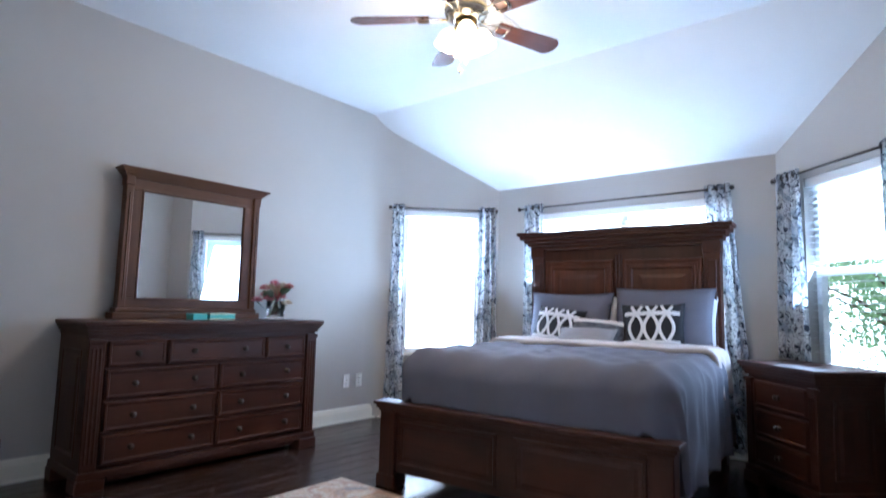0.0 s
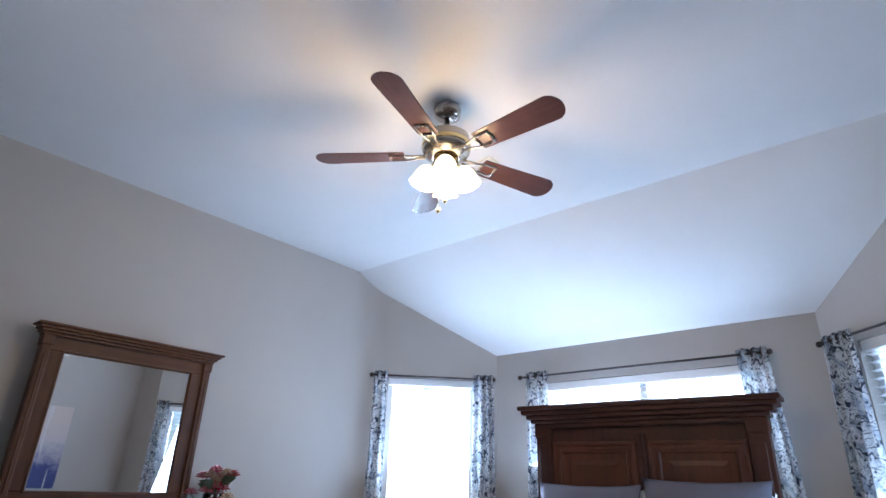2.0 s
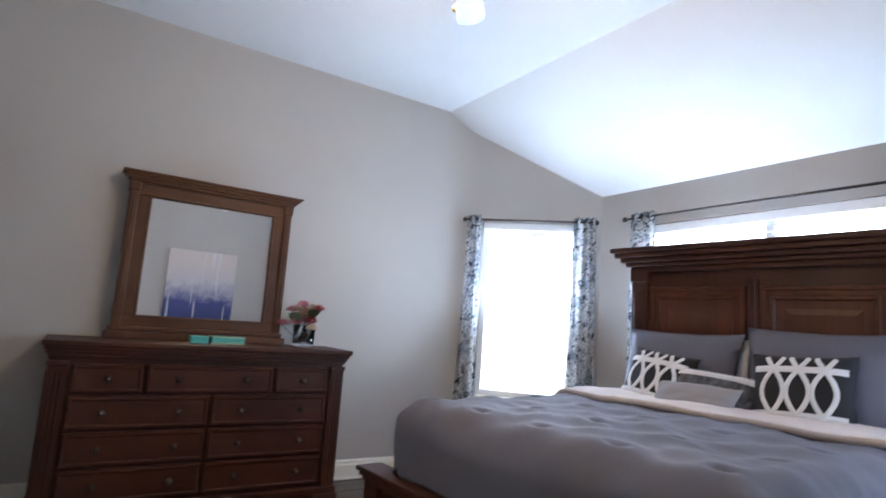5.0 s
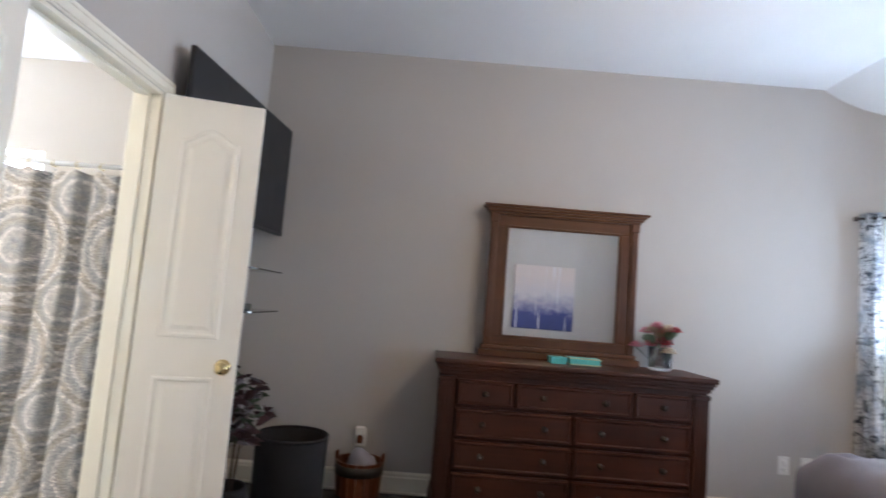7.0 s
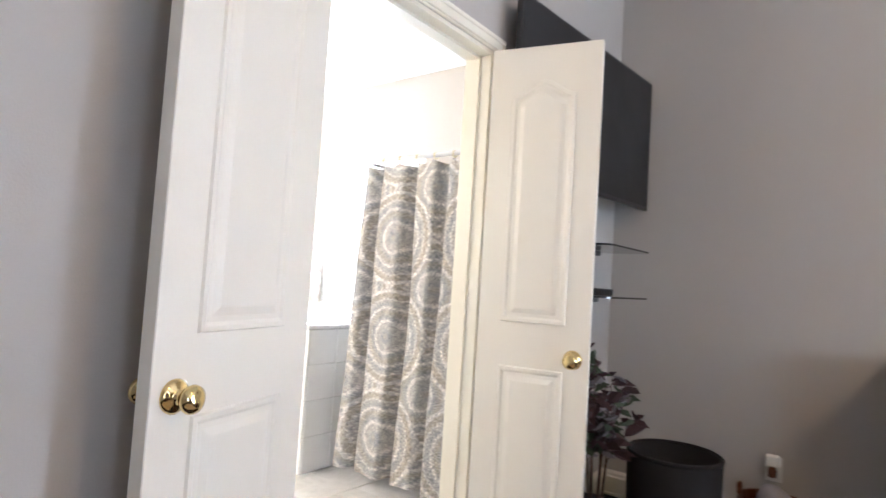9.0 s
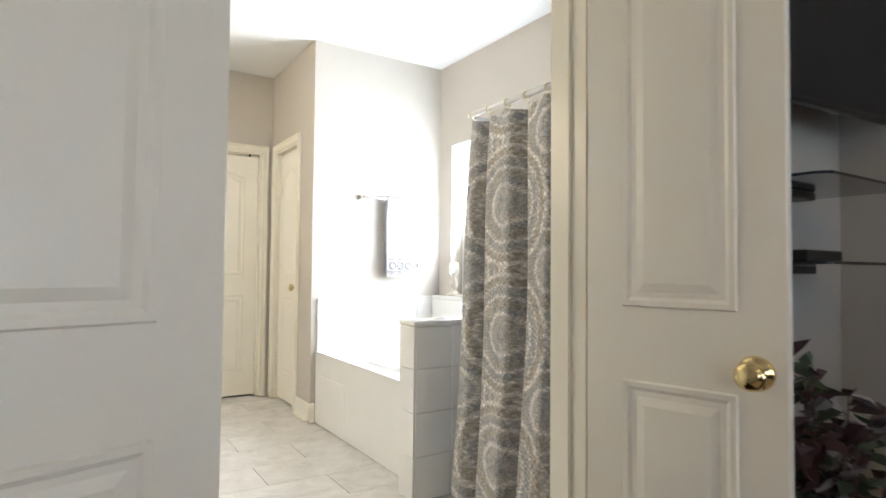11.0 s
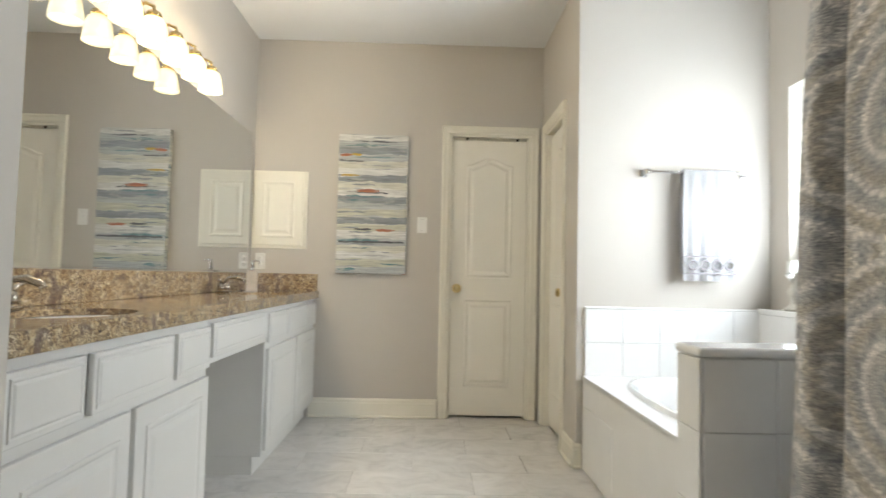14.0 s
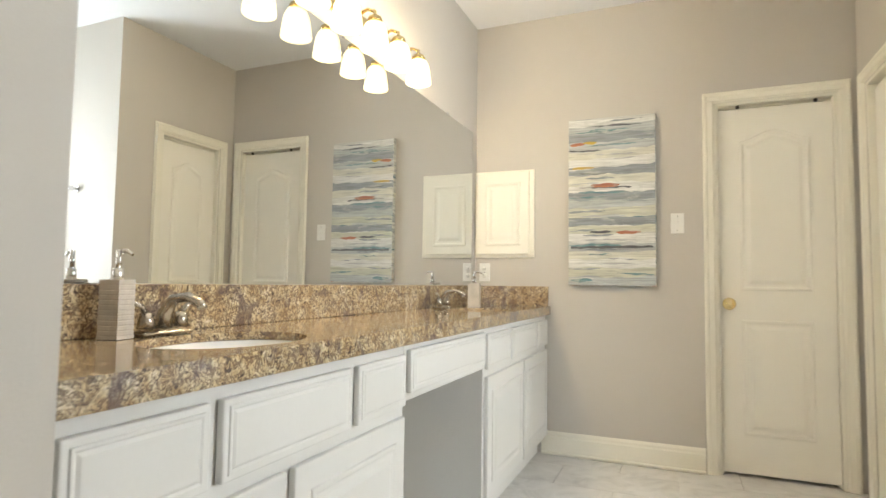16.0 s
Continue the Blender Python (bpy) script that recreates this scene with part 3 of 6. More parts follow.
def casing(name, u0, u1, top, m, w=0.062, depth=0.018, label="white painted door casing"):
    """Moulded trim round a door opening, in the wall's own frame: u along, y out of the wall."""
    bm = bmesh.new()
    for a, b, c in ((0.0, w, depth * 0.55), (w * 0.12, w * 0.88, depth), (w * 0.62, w * 0.92, depth * 1.25)):
        box(bm, u0 - b, u0 - a, 0.001, c, 0, top + a, 0.003)
        box(bm, u1 + a, u1 + b, 0.001, c, 0, top + a, 0.003)
        box(bm, u0 - b, u1 + b, 0.001, c, top + a, top + b, 0.003)
    ob = structure(name, bm, M_TRIM, label)
    ob.matrix_world = m
    return ob


def jamb(name, u0, u1, top, m, depth=T):
    bm = bmesh.new()
    t = 0.016
    box(bm, u0, u0 + t, -depth, 0.0, 0, top)
    box(bm, u1 - t, u1, -depth, 0.0, 0, top)
    box(bm, u0 + t, u1 - t, -depth, 0.0, top - t, top)
    box(bm, u0 + t, u0 + t + 0.01, -depth * 0.7, -depth * 0.4, 0, top - t)
    box(bm, u1 - t - 0.01, u1 - t, -depth * 0.7, -depth * 0.4, 0, top - t)
    box(bm, u0 + t, u1 - t, -depth * 0.7, -depth * 0.4, top - t - 0.01, top - t)
    ob = structure(name, bm, M_TRIM, "white painted door jamb with stop")
    ob.matrix_world = m
    return ob


south = pose(W, TVY, 0)
casing("trim_double_door", DR - W, DL - W, DH, south)
jamb("trim_double_door_jamb", DR - W, DL - W, DH, south)
casing("trim_double_door_inside", -DL, -DR, DH, pose(0, TVY - T - 0.004, 0, 0, 0, 180))
casing("trim_closet_door", 0.205, 0.70, 2.04, pose(0.248, 0.362, 0, 0, 0, 90))
backw, sidew = pose(SX, BY, 0), pose(SX, -1.6205, 0, 0, 0, -90)
casing("trim_bath_door", 0.09, 0.671, 2.045, backw)
jamb("trim_bath_door_jamb", 0.09, 0.671, 2.045, backw)
casing("trim_side_door", 0.33, 0.865, 2.035, sidew)
jamb("trim_side_door_jamb", 0.33, 0.865, 2.035, sidew)


def knob(parent, x, y, z, side, metal, name="door_handle"):
    """A round door knob on its rose; side is +1 or -1 along local y."""
    m = Matrix.Rotation(radians(-90 * side), 4, "X")
    prof = [(0.0, -0.002), (0.033, -0.002), (0.034, 0.004), (0.028, 0.009), (0.016, 0.012), (0.012, 0.016), (0.011, 0.030), (0.016, 0.034), (0.025, 0.038), (0.0280, 0.046), (0.026, 0.054), (0.016, 0.060), (0.0, 0.062)]
    bm = L(prof, 24, (x, y, z), m)
    part(name, bm, metal, parent, "polished brass knob")


def door_leaf(name, m, w, h, label, knob_u, sides=(1, -1), thick=0.035, hinge_u=None, knob_z=0.885):
    """A moulded two-panel door with an arched upper panel; local x from its hinge edge, y across."""
    ob = tagged(new(name), label, "door", kind="structure")
    ob.matrix_world = m
    t2 = thick / 2
    part("door_slab", B(0, w, -t2, t2, 0.018, h, 0.002), M_DOOR, ob)
    st = min(0.105, w * 0.21)
    for s in (1, -1):
        place = (lambda u, v, hh, s=s: Vector((u, s * (t2 + hh), v)))
        up = arch(st, w - st, 1.0, h - 0.13, 0.055)
        lo = rect(st, w - st, 0.22, 0.84)
        part("upper_panel", relief_panel(bmesh.new(), up, MOULD, place), M_DOOR, ob)
        part("lower_panel", relief_panel(bmesh.new(), lo, MOULD, place), M_DOOR, ob)
    for s in sides:
        knob(ob, knob_u, s * t2, knob_z, s, M_BRASS)
    if hinge_u is not None:
        for z in (0.22, 1.06, 1.80):
            bm = tube([(hinge_u, t2 + 0.004, z - 0.045), (hinge_u, t2 + 0.004, z + 0.045)], 0.006, 8)
            box(bm, hinge_u, hinge_u + 0.028, t2, t2 + 0.002, z - 0.044, z + 0.044)
            part("hinge", bm, M_TRIM, ob)
    return ob


LW = 0.412
door_leaf("door_1", pose(DR + 0.022, TVY + 0.022, 0, 0, 0, 104), LW, 2.03, "open white two-panel moulded door leaf with brass knob", LW - 0.055, hinge_u=0.0)
door_leaf("door_2", pose(DL - 0.018, TVY + 0.022, 0, 0, 0, 16), 0.475, 2.03, "open white two-panel moulded door leaf with brass knobs", 0.475 - 0.055)
door_leaf("door_3", pose(SX + 0.671 - 0.018, BY - 0.045, 0, 0, 0, 180), 0.545, 2.01, "closed white arched-panel bathroom door with brass knob", 0.045, sides=(-1,), knob_z=0.925)
door_leaf("door_4", pose(SX - 0.05, -1.6205 - 0.847, 0, 0, 0, 90), 0.499, 2.0, "closed white arched-panel side door with brass knob", 0.452, sides=(-1,), knob_z=0.925)
door_leaf("door_5", pose(0.248 + 0.06, 0.362 + 0.225, 0, 0, 0, 90), 0.455, 2.02, "closed white closet door", 0.41, sides=(1,))
for i, u in enumerate((0.16, 0.55)):
    c = thing("door_catch", pose(SX + 0.09 + u * 0.95 - 0.06, BY - 0.022, 2.022), "small dark roller catch on the door head", "door catch", "catches on the bathroom door head")
    part("body", L([(0, -0.012), (0.009, -0.012), (0.010, 0.0), (0.006, 0.006), (0, 0.007)], 12), M_BRONZE, c)


# ---------- windows ----------
def window(name, m, w, z0, z1, mull=None, sash=None, thick=T, slats=0, pitch=0.045, tilt=12, head=True):
    """A vinyl window in an opening that runs from u = 0 to w; y is out of the room towards -y."""
    ob = tagged(new(name), "white vinyl window" + (" with open horizontal blind" if slats else ""), "window", kind="structure")
    ob.matrix_world = m
    f = 0.045
    y0, y1 = -thick + 0.005, -thick + 0.055
    bm = bmesh.new()
    box(bm, 0, f, y0, y1, z0, z1, 0.004)
    box(bm, w - f, w, y0, y1, z0, z1, 0.004)
    box(bm, f, w - f, y0, y1, z0, z0 + f, 0.004)
    box(bm, f, w - f, y0, y1, z1 - f, z1, 0.004)
    part("window_frame", bm, M_VINYL, ob)
    us = [f] + ([mull] if mull else []) + [w - f]
    if mull:
        part("mullion", B(mull - 0.028, mull + 0.028, y0, y1 + 0.005, z0 + f, z1 - f, 0.003), M_VINYL, ob)
    if sash:
        part("sash_rail", B(f, w - f, y0, y1 + 0.012, sash - 0.022, sash + 0.022, 0.004), M_VINYL, ob)
    zs = [z0 + f] + ([sash] if sash else []) + [z1 - f]
    for a, b in zip(us, us[1:]):
        for c, d in zip(zs, zs[1:]):
            p = part("pane", B(a, b, y0 + 0.02, y0 + 0.024, c, d), M_GLASS, ob)
            p.visible_shadow = False
    part("window_sill", B(-0.03, w + 0.03, -thick + 0.05, 0.03, z0 - 0.02, z0 + 0.002, 0.004), M_TRIM, ob)
    if head:
        hz = z1 - 0.005
        part("blind_headrail", B(0.006, w - 0.006, -0.062, -0.005, hz - 0.06, hz, 0.004), M_SLAT, ob)
    if slats:
        bm = bmesh.new()
        k = radians(tilt)
        dy, dz = 0.024 * math.cos(k), 0.024 * math.sin(k)
        vs = [bm.verts.new(p) for p in ((0.01, -dy, -dz), (w - 0.01, -dy, -dz), (w - 0.01, 0, 0.003), (0.01, 0, 0.003), (w - 0.01, dy, dz), (0.01, dy, dz))]
        bm.faces.new((vs[0], vs[1], vs[2], vs[3]))
        bm.faces.new((vs[3], vs[2], vs[4], vs[5]))
        bmesh.ops.solidify(bm, geom=bm.faces[:], thickness=0.0025)
        me = mesh_of("slat", bm, M_SLAT)
        for i in range(slats):
            piece("slat", me, ob, pose(0, -0.034, z1 - 0.085 - i * pitch))
        for u in (w * 0.2, w * 0.8):
            part("blind_cord", tube([(u, -0.034, z1 - 0.06), (u, -0.034, z1 - 0.085 - slats * pitch)], 0.0015, 5), M_SLAT, ob)
    return ob


ang = math.degrees(math.atan2(bayA0[1] - BAYL[1], bayA0[0] - BAYL[0]))
mA = pose(BAYL[0], BAYL[1], 0, 0, 0, ang) @ pose(0.18, 0, 0)
window("window_1", mA, 0.76, 0.60, 2.0, slats=0)
mB = pose(BAYR[0], BAYR[1], 0, 0, 0, 180) @ pose(0.30, 0, 0)
window("window_2", mB, 1.73, 0.75, 1.95, mull=0.865, slats=16, tilt=3)
angC = math.degrees(math.atan2(BAYR[1] - bayC1[1], BAYR[0] - bayC1[0]))
mC = pose(bayC1[0], bayC1[1], 0, 0, 0, angC) @ pose(0.16, 0, 0)
window("window_3", mC, 0.74, 0.70, 1.98, sash=1.335, slats=25, tilt=4)
mD = pose(-2.41, TVY - T, 0, 0, 0, -90) @ pose(1.39, 0, 0)
window("window_4", mD, 1.20, 0.875, 2.05, mull=0.6, thick=0.16, head=False)


def drape(name, m, top, bottom, w_top, w_bot, folds, depth=0.028, flare=0.0, label=""):
    """A hanging curtain panel with rings folds; local x along the rod, z up."""
    ob = thing(name, m, label or "white curtain panel printed with dark twigs, hanging from a rod", "curtain", "bay window curtains")
    bm = bmesh.new()
    nu, nv = folds * 8, 18
    rows = []
    rnd = random.Random(len(bpy.data.objects))
    ph = [rnd.uniform(-0.5, 0.5) for _ in range(folds + 2)]
    for j in range(nv + 1):
        t = j / nv
        z = top + (bottom - top) * t
        wd = w_top + (w_bot - w_top) * t ** 0.8
        off = flare * t
        row = []
        for i in range(nu + 1):
            s = i / nu
            k = s * folds
            a = math.sin(2 * math.pi * k + ph[int(k) % len(ph)] * t)
            row.append(bm.verts.new((off + (s - 0.5) * wd + 0.006 * math.sin(5 * t + 9 * s), depth * (0.75 + 0.5 * t) * a, z)))
        rows.append(row)
    for a, b in zip(rows, rows[1:]):
        for i in range(nu):
            bm.faces.new((a[i], a[i + 1], b[i + 1], b[i])).smooth = True
    bmesh.ops.solidify(bm, geom=bm.faces[:], thickness=0.0025)
    part("cloth", bm, M_FLORAL, ob)
    for i in range(folds):
        x = ((i + 0.5) / folds - 0.5) * w_top
        part("grommet", L([(0.021, -0.003), (0.026, -0.003), (0.026, 0.003), (0.021, 0.003)], 16, (x, depth * 0.2, top - 0.035), Matrix.Rotation(radians(90), 4, "Y")), M_BRONZE, ob, "dark metal ring")
    return ob


def rod(m, u0, u1, z, y=0.075):
    ob = thing("curtain_rod", m, "thin dark bronze curtain rod with end knobs", "curtain rod", "bay window curtain rods")
    part("bar", tube([(u0, y, z), (u1, y, z)], 0.008, 10), M_BRONZE, ob)
    for u in (u0, u1):
        part("finial", L([(0, -0.018), (0.012, -0.016), (0.019, 0), (0.012, 0.016), (0, 0.018)], 14, (u, y, z)), M_BRONZE, ob)
    for u in (u0 + 0.05, u1 - 0.05):
        part("bracket", B(u - 0.006, u + 0.006, 0.001, y, z - 0.008, z + 0.004, 0.002), M_BRONZE, ob)


mAw = pose(BAYL[0], BAYL[1], 0, 0, 0, ang)
mBw = pose(BAYR[0], BAYR[1], 0, 0, 0, 180)
mCw = pose(bayC1[0], bayC1[1], 0, 0, 0, angC)
rod(mAw, 0.04, 1.08, 2.0)
drape("curtain", mAw @ pose(0.13, 0.075, 0), 2.035, 0.02, 0.17, 0.24, 3)
drape("curtain", mAw @ pose(1.00, 0.075, 0), 2.035, 0.02, 0.11, 0.18, 2)
rod(mBw, 0.28, 2.14, 1.995)
drape("curtain", mBw @ pose(0.385, 0.075, 0), 2.03, 0.06, 0.18, 0.26, 3, flare=-0.10)
drape("curtain", mBw @ pose(1.98, 0.075, 0), 2.03, 0.02, 0.20, 0.24, 3)
rod(mCw, 0.06, 1.10, 2.0)
drape("curtain", mCw @ pose(0.955, 0.075, 0), 2.035, 0.76, 0.23, 0.33, 4)
drape("curtain", mCw @ pose(0.13, 0.075, 0), 2.035, 0.02, 0.15, 0.20, 3)


# ---------- bedroom things ----------
def fluted_post(bm, x0, x1, y0, y1, z0, z1, grooves=3):
    box(bm, x0, x1, y0, y1, z0, z1, 0.004)
    w = x1 - x0
    for i in range(grooves):
        c = x0 + w * (i + 1) / (grooves + 1)
        box(bm, c - w * 0.07, c + w * 0.07, y0 - 0.006, y0 + 0.01, z0 + 0.04, z1 - 0.05, 0.003)


def cornice(bm, x0, x1, y0, y1, z, steps):
    """Stacked mouldings; steps of (overhang, height)."""
    rows = []

    def ring(o, zz):
        rows.append([bm.verts.new(p) for p in ((x0 - o, y0 - o, zz), (x1 + o, y0 - o, zz), (x1 + o, y1, zz), (x0 - o, y1, zz))])
    ring(steps[0][0] - 0.004, z)
    for o, h in steps:
        ring(o - 0.004, z + 0.001)
        ring(o, z + h * 0.25)
        ring(o, z + h * 0.8)
        ring(o - 0.003, z + h)
        z += h
    for a, b in zip(rows, rows[1:]):
        for k in range(4):
            bm.faces.new((a[k], a[(k + 1) % 4], b[(k + 1) % 4], b[k]))
    bm.faces.new(rows[0][::-1])
    bm.faces.new(rows[-1])
    return z


PULL = [(0.0, 0), (0.015, 0.0), (0.015, 0.003), (0.007, 0.006), (0.006, 0.014), (0.012, 0.018), (0.016, 0.024), (0.013, 0.030), (0.0, 0.032)]


def drawer(parent, x0, x1, z0, z1, yf, pulls):
    d = part("drawer", B(x0, x1, yf - 0.012, yf + 0.03, z0, z1, 0.004), M_DARKWOOD, parent)
    bm = relief_panel(bmesh.new(), rect(x0 + 0.004, x1 - 0.004, z0 + 0.004, z1 - 0.004), [(0, 0), (0.003, 0.007), (0.012, 0.007), (0.02, -0.002)], lambda u, v, h: Vector((u, yf - 0.012 - h, v)), cap=False)
    part("drawer_moulding", bm, M_DARKWOOD, d)
    for x in pulls:
        part("pull", L(PULL, 14, (x, yf - 0.012, (z0 + z1) / 2), Matrix.Rotation(radians(90), 4, "X")), M_PULL, d, "round aged bronze pull")


def chest(name, m, w, d, h, rows, label, category, post=0.085):
    """A bracket-footed chest of drawers; front at -y, centred on x."""
    ob = thing(name, m, label, category)
    x0, x1, yf = -w / 2 + 0.035, w / 2 - 0.035, -d + 0.03
    part("carcass", B(x0, x1, yf + 0.02, -0.005, 0.09, h - 0.06, 0.003), M_DARKWOOD, ob)
    bm = bmesh.new()
    cornice(bm, x0, x1, yf, -0.005, h - 0.085, [(0.006, 0.02), (0.016, 0.018), (0.026, 0.018), (0.036, 0.029)])
    part("top", bm, M_DARKWOOD, ob)
    bm = bmesh.new()
    box(bm, x0 - 0.012, x1 + 0.012, yf - 0.012, -0.005, 0.065, 0.11, 0.006, 2)
    box(bm, x0 + 0.15, x1 - 0.15, yf + 0.01, yf + 0.03, 0.035, 0.07, 0.004)
    part("plinth", bm, M_DARKWOOD, ob)
    for s in (-1, 1):
        xa = x0 - 0.02 if s < 0 else x1 - 0.13
        part("foot", B(xa, xa + 0.15, yf - 0.022, yf + 0.10, 0, 0.07, 0.006, 2), M_DARKWOOD, ob)
        part("foot", B(xa, xa + 0.15, -0.11, -0.005, 0, 0.07, 0.006, 2), M_DARKWOOD, ob)
        bm = bmesh.new()
        xa = x0 if s < 0 else x1 - post
        fluted_post(bm, xa, xa + post, yf - 0.004, yf + 0.03, 0.11, h - 0.10)
        box(bm, xa - 0.005, xa + post + 0.005, yf - 0.012, yf + 0.02, h - 0.125, h - 0.10, 0.004)
        part("pilaster", bm, M_DARKWOOD_Z, ob)
        bm = relief_panel(bmesh.new(), rect(yf + 0.09, -0.07, 0.17, h - 0.16), MOULD, lambda u, v, hh, s=s: Vector(((x0 - hh) if s < 0 else (x1 + hh), u, v)))
        part("side_panel", bm, M_DARKWOOD_Z, ob)
    a, b = x0 + post + 0.008, x1 - post - 0.008
    za, zb = 0.125, h - 0.105
    hs = [r[0] for r in rows]
    z = zb
    tot = sum(hs)
    for hh, cells in rows:
        dz = (zb - za) * hh / tot
        x = a
        for frac, np_ in cells:
            dx = (b - a) * frac
            xs = [x + dx / 2] if np_ == 1 else [x + dx * 0.24, x + dx * 0.76]
            drawer(ob, x + 0.008, x + dx - 0.008, z - dz + 0.008, z - 0.008, yf + 0.012, xs)
            x += dx
        z -= dz
    return ob


chest("dresser", pose(W + 0.012, 3.345, 0, 0, 0, 90), 1.615, 0.50, 0.925,
      [(0.9, [(0.25, 1), (0.5, 2), (0.25, 1)]), (1, [(0.5, 2), (0.5, 2)]), (1, [(0.5, 2), (0.5, 2)]), (1, [(0.5, 2), (0.5, 2)])],
      "dark cherry-stained nine-drawer dresser with fluted pilasters and bronze pulls", "dresser")
nsd = Vector((0.7071, -0.7071))
chest("nightstand", pose(1.05 + 0.33 * 0.7071, 5.37 + 0.33 * 0.7071, 0, 0, 0, -45), 0.68, 0.44, 0.755,
      [(1, [(1, 1)]), (1, [(1, 1)]), (1, [(1, 1)])], "dark cherry-stained three-drawer nightstand set diagonally in the bay", "nightstand", 0.06)


def dresser_mirror():
    ob = thing("dresser_mirror", pose(W + 0.10, 3.313, 0.925, 0, 0, 90) @ Matrix.Diagonal((1, 1, 0.972, 1)), "cherry-stained framed mirror standing on the dresser", "mirror")
    gw, g0, g1 = 0.365, 0.140, 0.862
    fw = 0.095
    bm = bmesh.new()
    box(bm, -0.515, 0.515, -0.05, 0.06, 0.0, 0.045, 0.006, 2)
    box(bm, -0.495, 0.495, -0.035, 0.06, 0.045, 0.075, 0.008, 2)
    part("base_rail", bm, M_MIRWOOD, ob)
    part("lower_rail", B(-gw - fw, gw + fw, -0.012, 0.035, 0.075, g0, 0.004), M_MIRWOOD, ob)
    part("upper_rail", B(-gw - fw, gw + fw, -0.012, 0.035, g1, 0.945, 0.004), M_MIRWOOD, ob)
    for s in (-1, 1):
        bm = bmesh.new()
        xa, xb = sorted((s * gw, s * (gw + fw)))
        box(bm, xa, xb, -0.012, 0.035, g0, g1, 0.004)
        xc, xd = sorted((s * (gw + fw - 0.025), s * (gw + fw + 0.022)))
        box(bm, xc, xd, -0.03, 0.04, 0.075, 0.90, 0.006, 2)
        box(bm, xc + 0.02, xd - 0.02, -0.036, 0, 0.13, 0.84, 0.004)
        box(bm, xc - 0.006, xd + 0.006, -0.036, 0.045, 0.885, 0.945, 0.008, 2)
        part("stile", bm, M_MIRWOOD_Z, ob)
    bm = bmesh.new()
    cornice(bm, -0.482, 0.482, -0.03, 0.045, 0.94, [(0.008, 0.016), (0.022, 0.016), (0.036, 0.016), (0.052, 0.016)])
    part("cornice", bm, M_MIRWOOD, ob)
    bm = relief_panel(bmesh.new(), rect(-gw - 0.012, gw + 0.012, g0 - 0.012, g1 + 0.012), [(0, 0), (0.003, 0.006), (0.010, 0.006), (0.016, -0.004)], lambda u, v, h: Vector((u, -0.012 - h, v)), cap=False)
    part("bead", bm, M_MIRWOOD, ob)
    part("glass", B(-gw, gw, 0.0, 0.006, g0, g1), M_MIRROR, ob, "clear silvered mirror glass")
    part("backboard", B(-0.47, 0.47, 0.036, 0.045, 0.05, 0.94), M_MIRWOOD, ob)


dresser_mirror()


BED = pose(-0.158, 5.76, 0, 0, 0, 4.6)


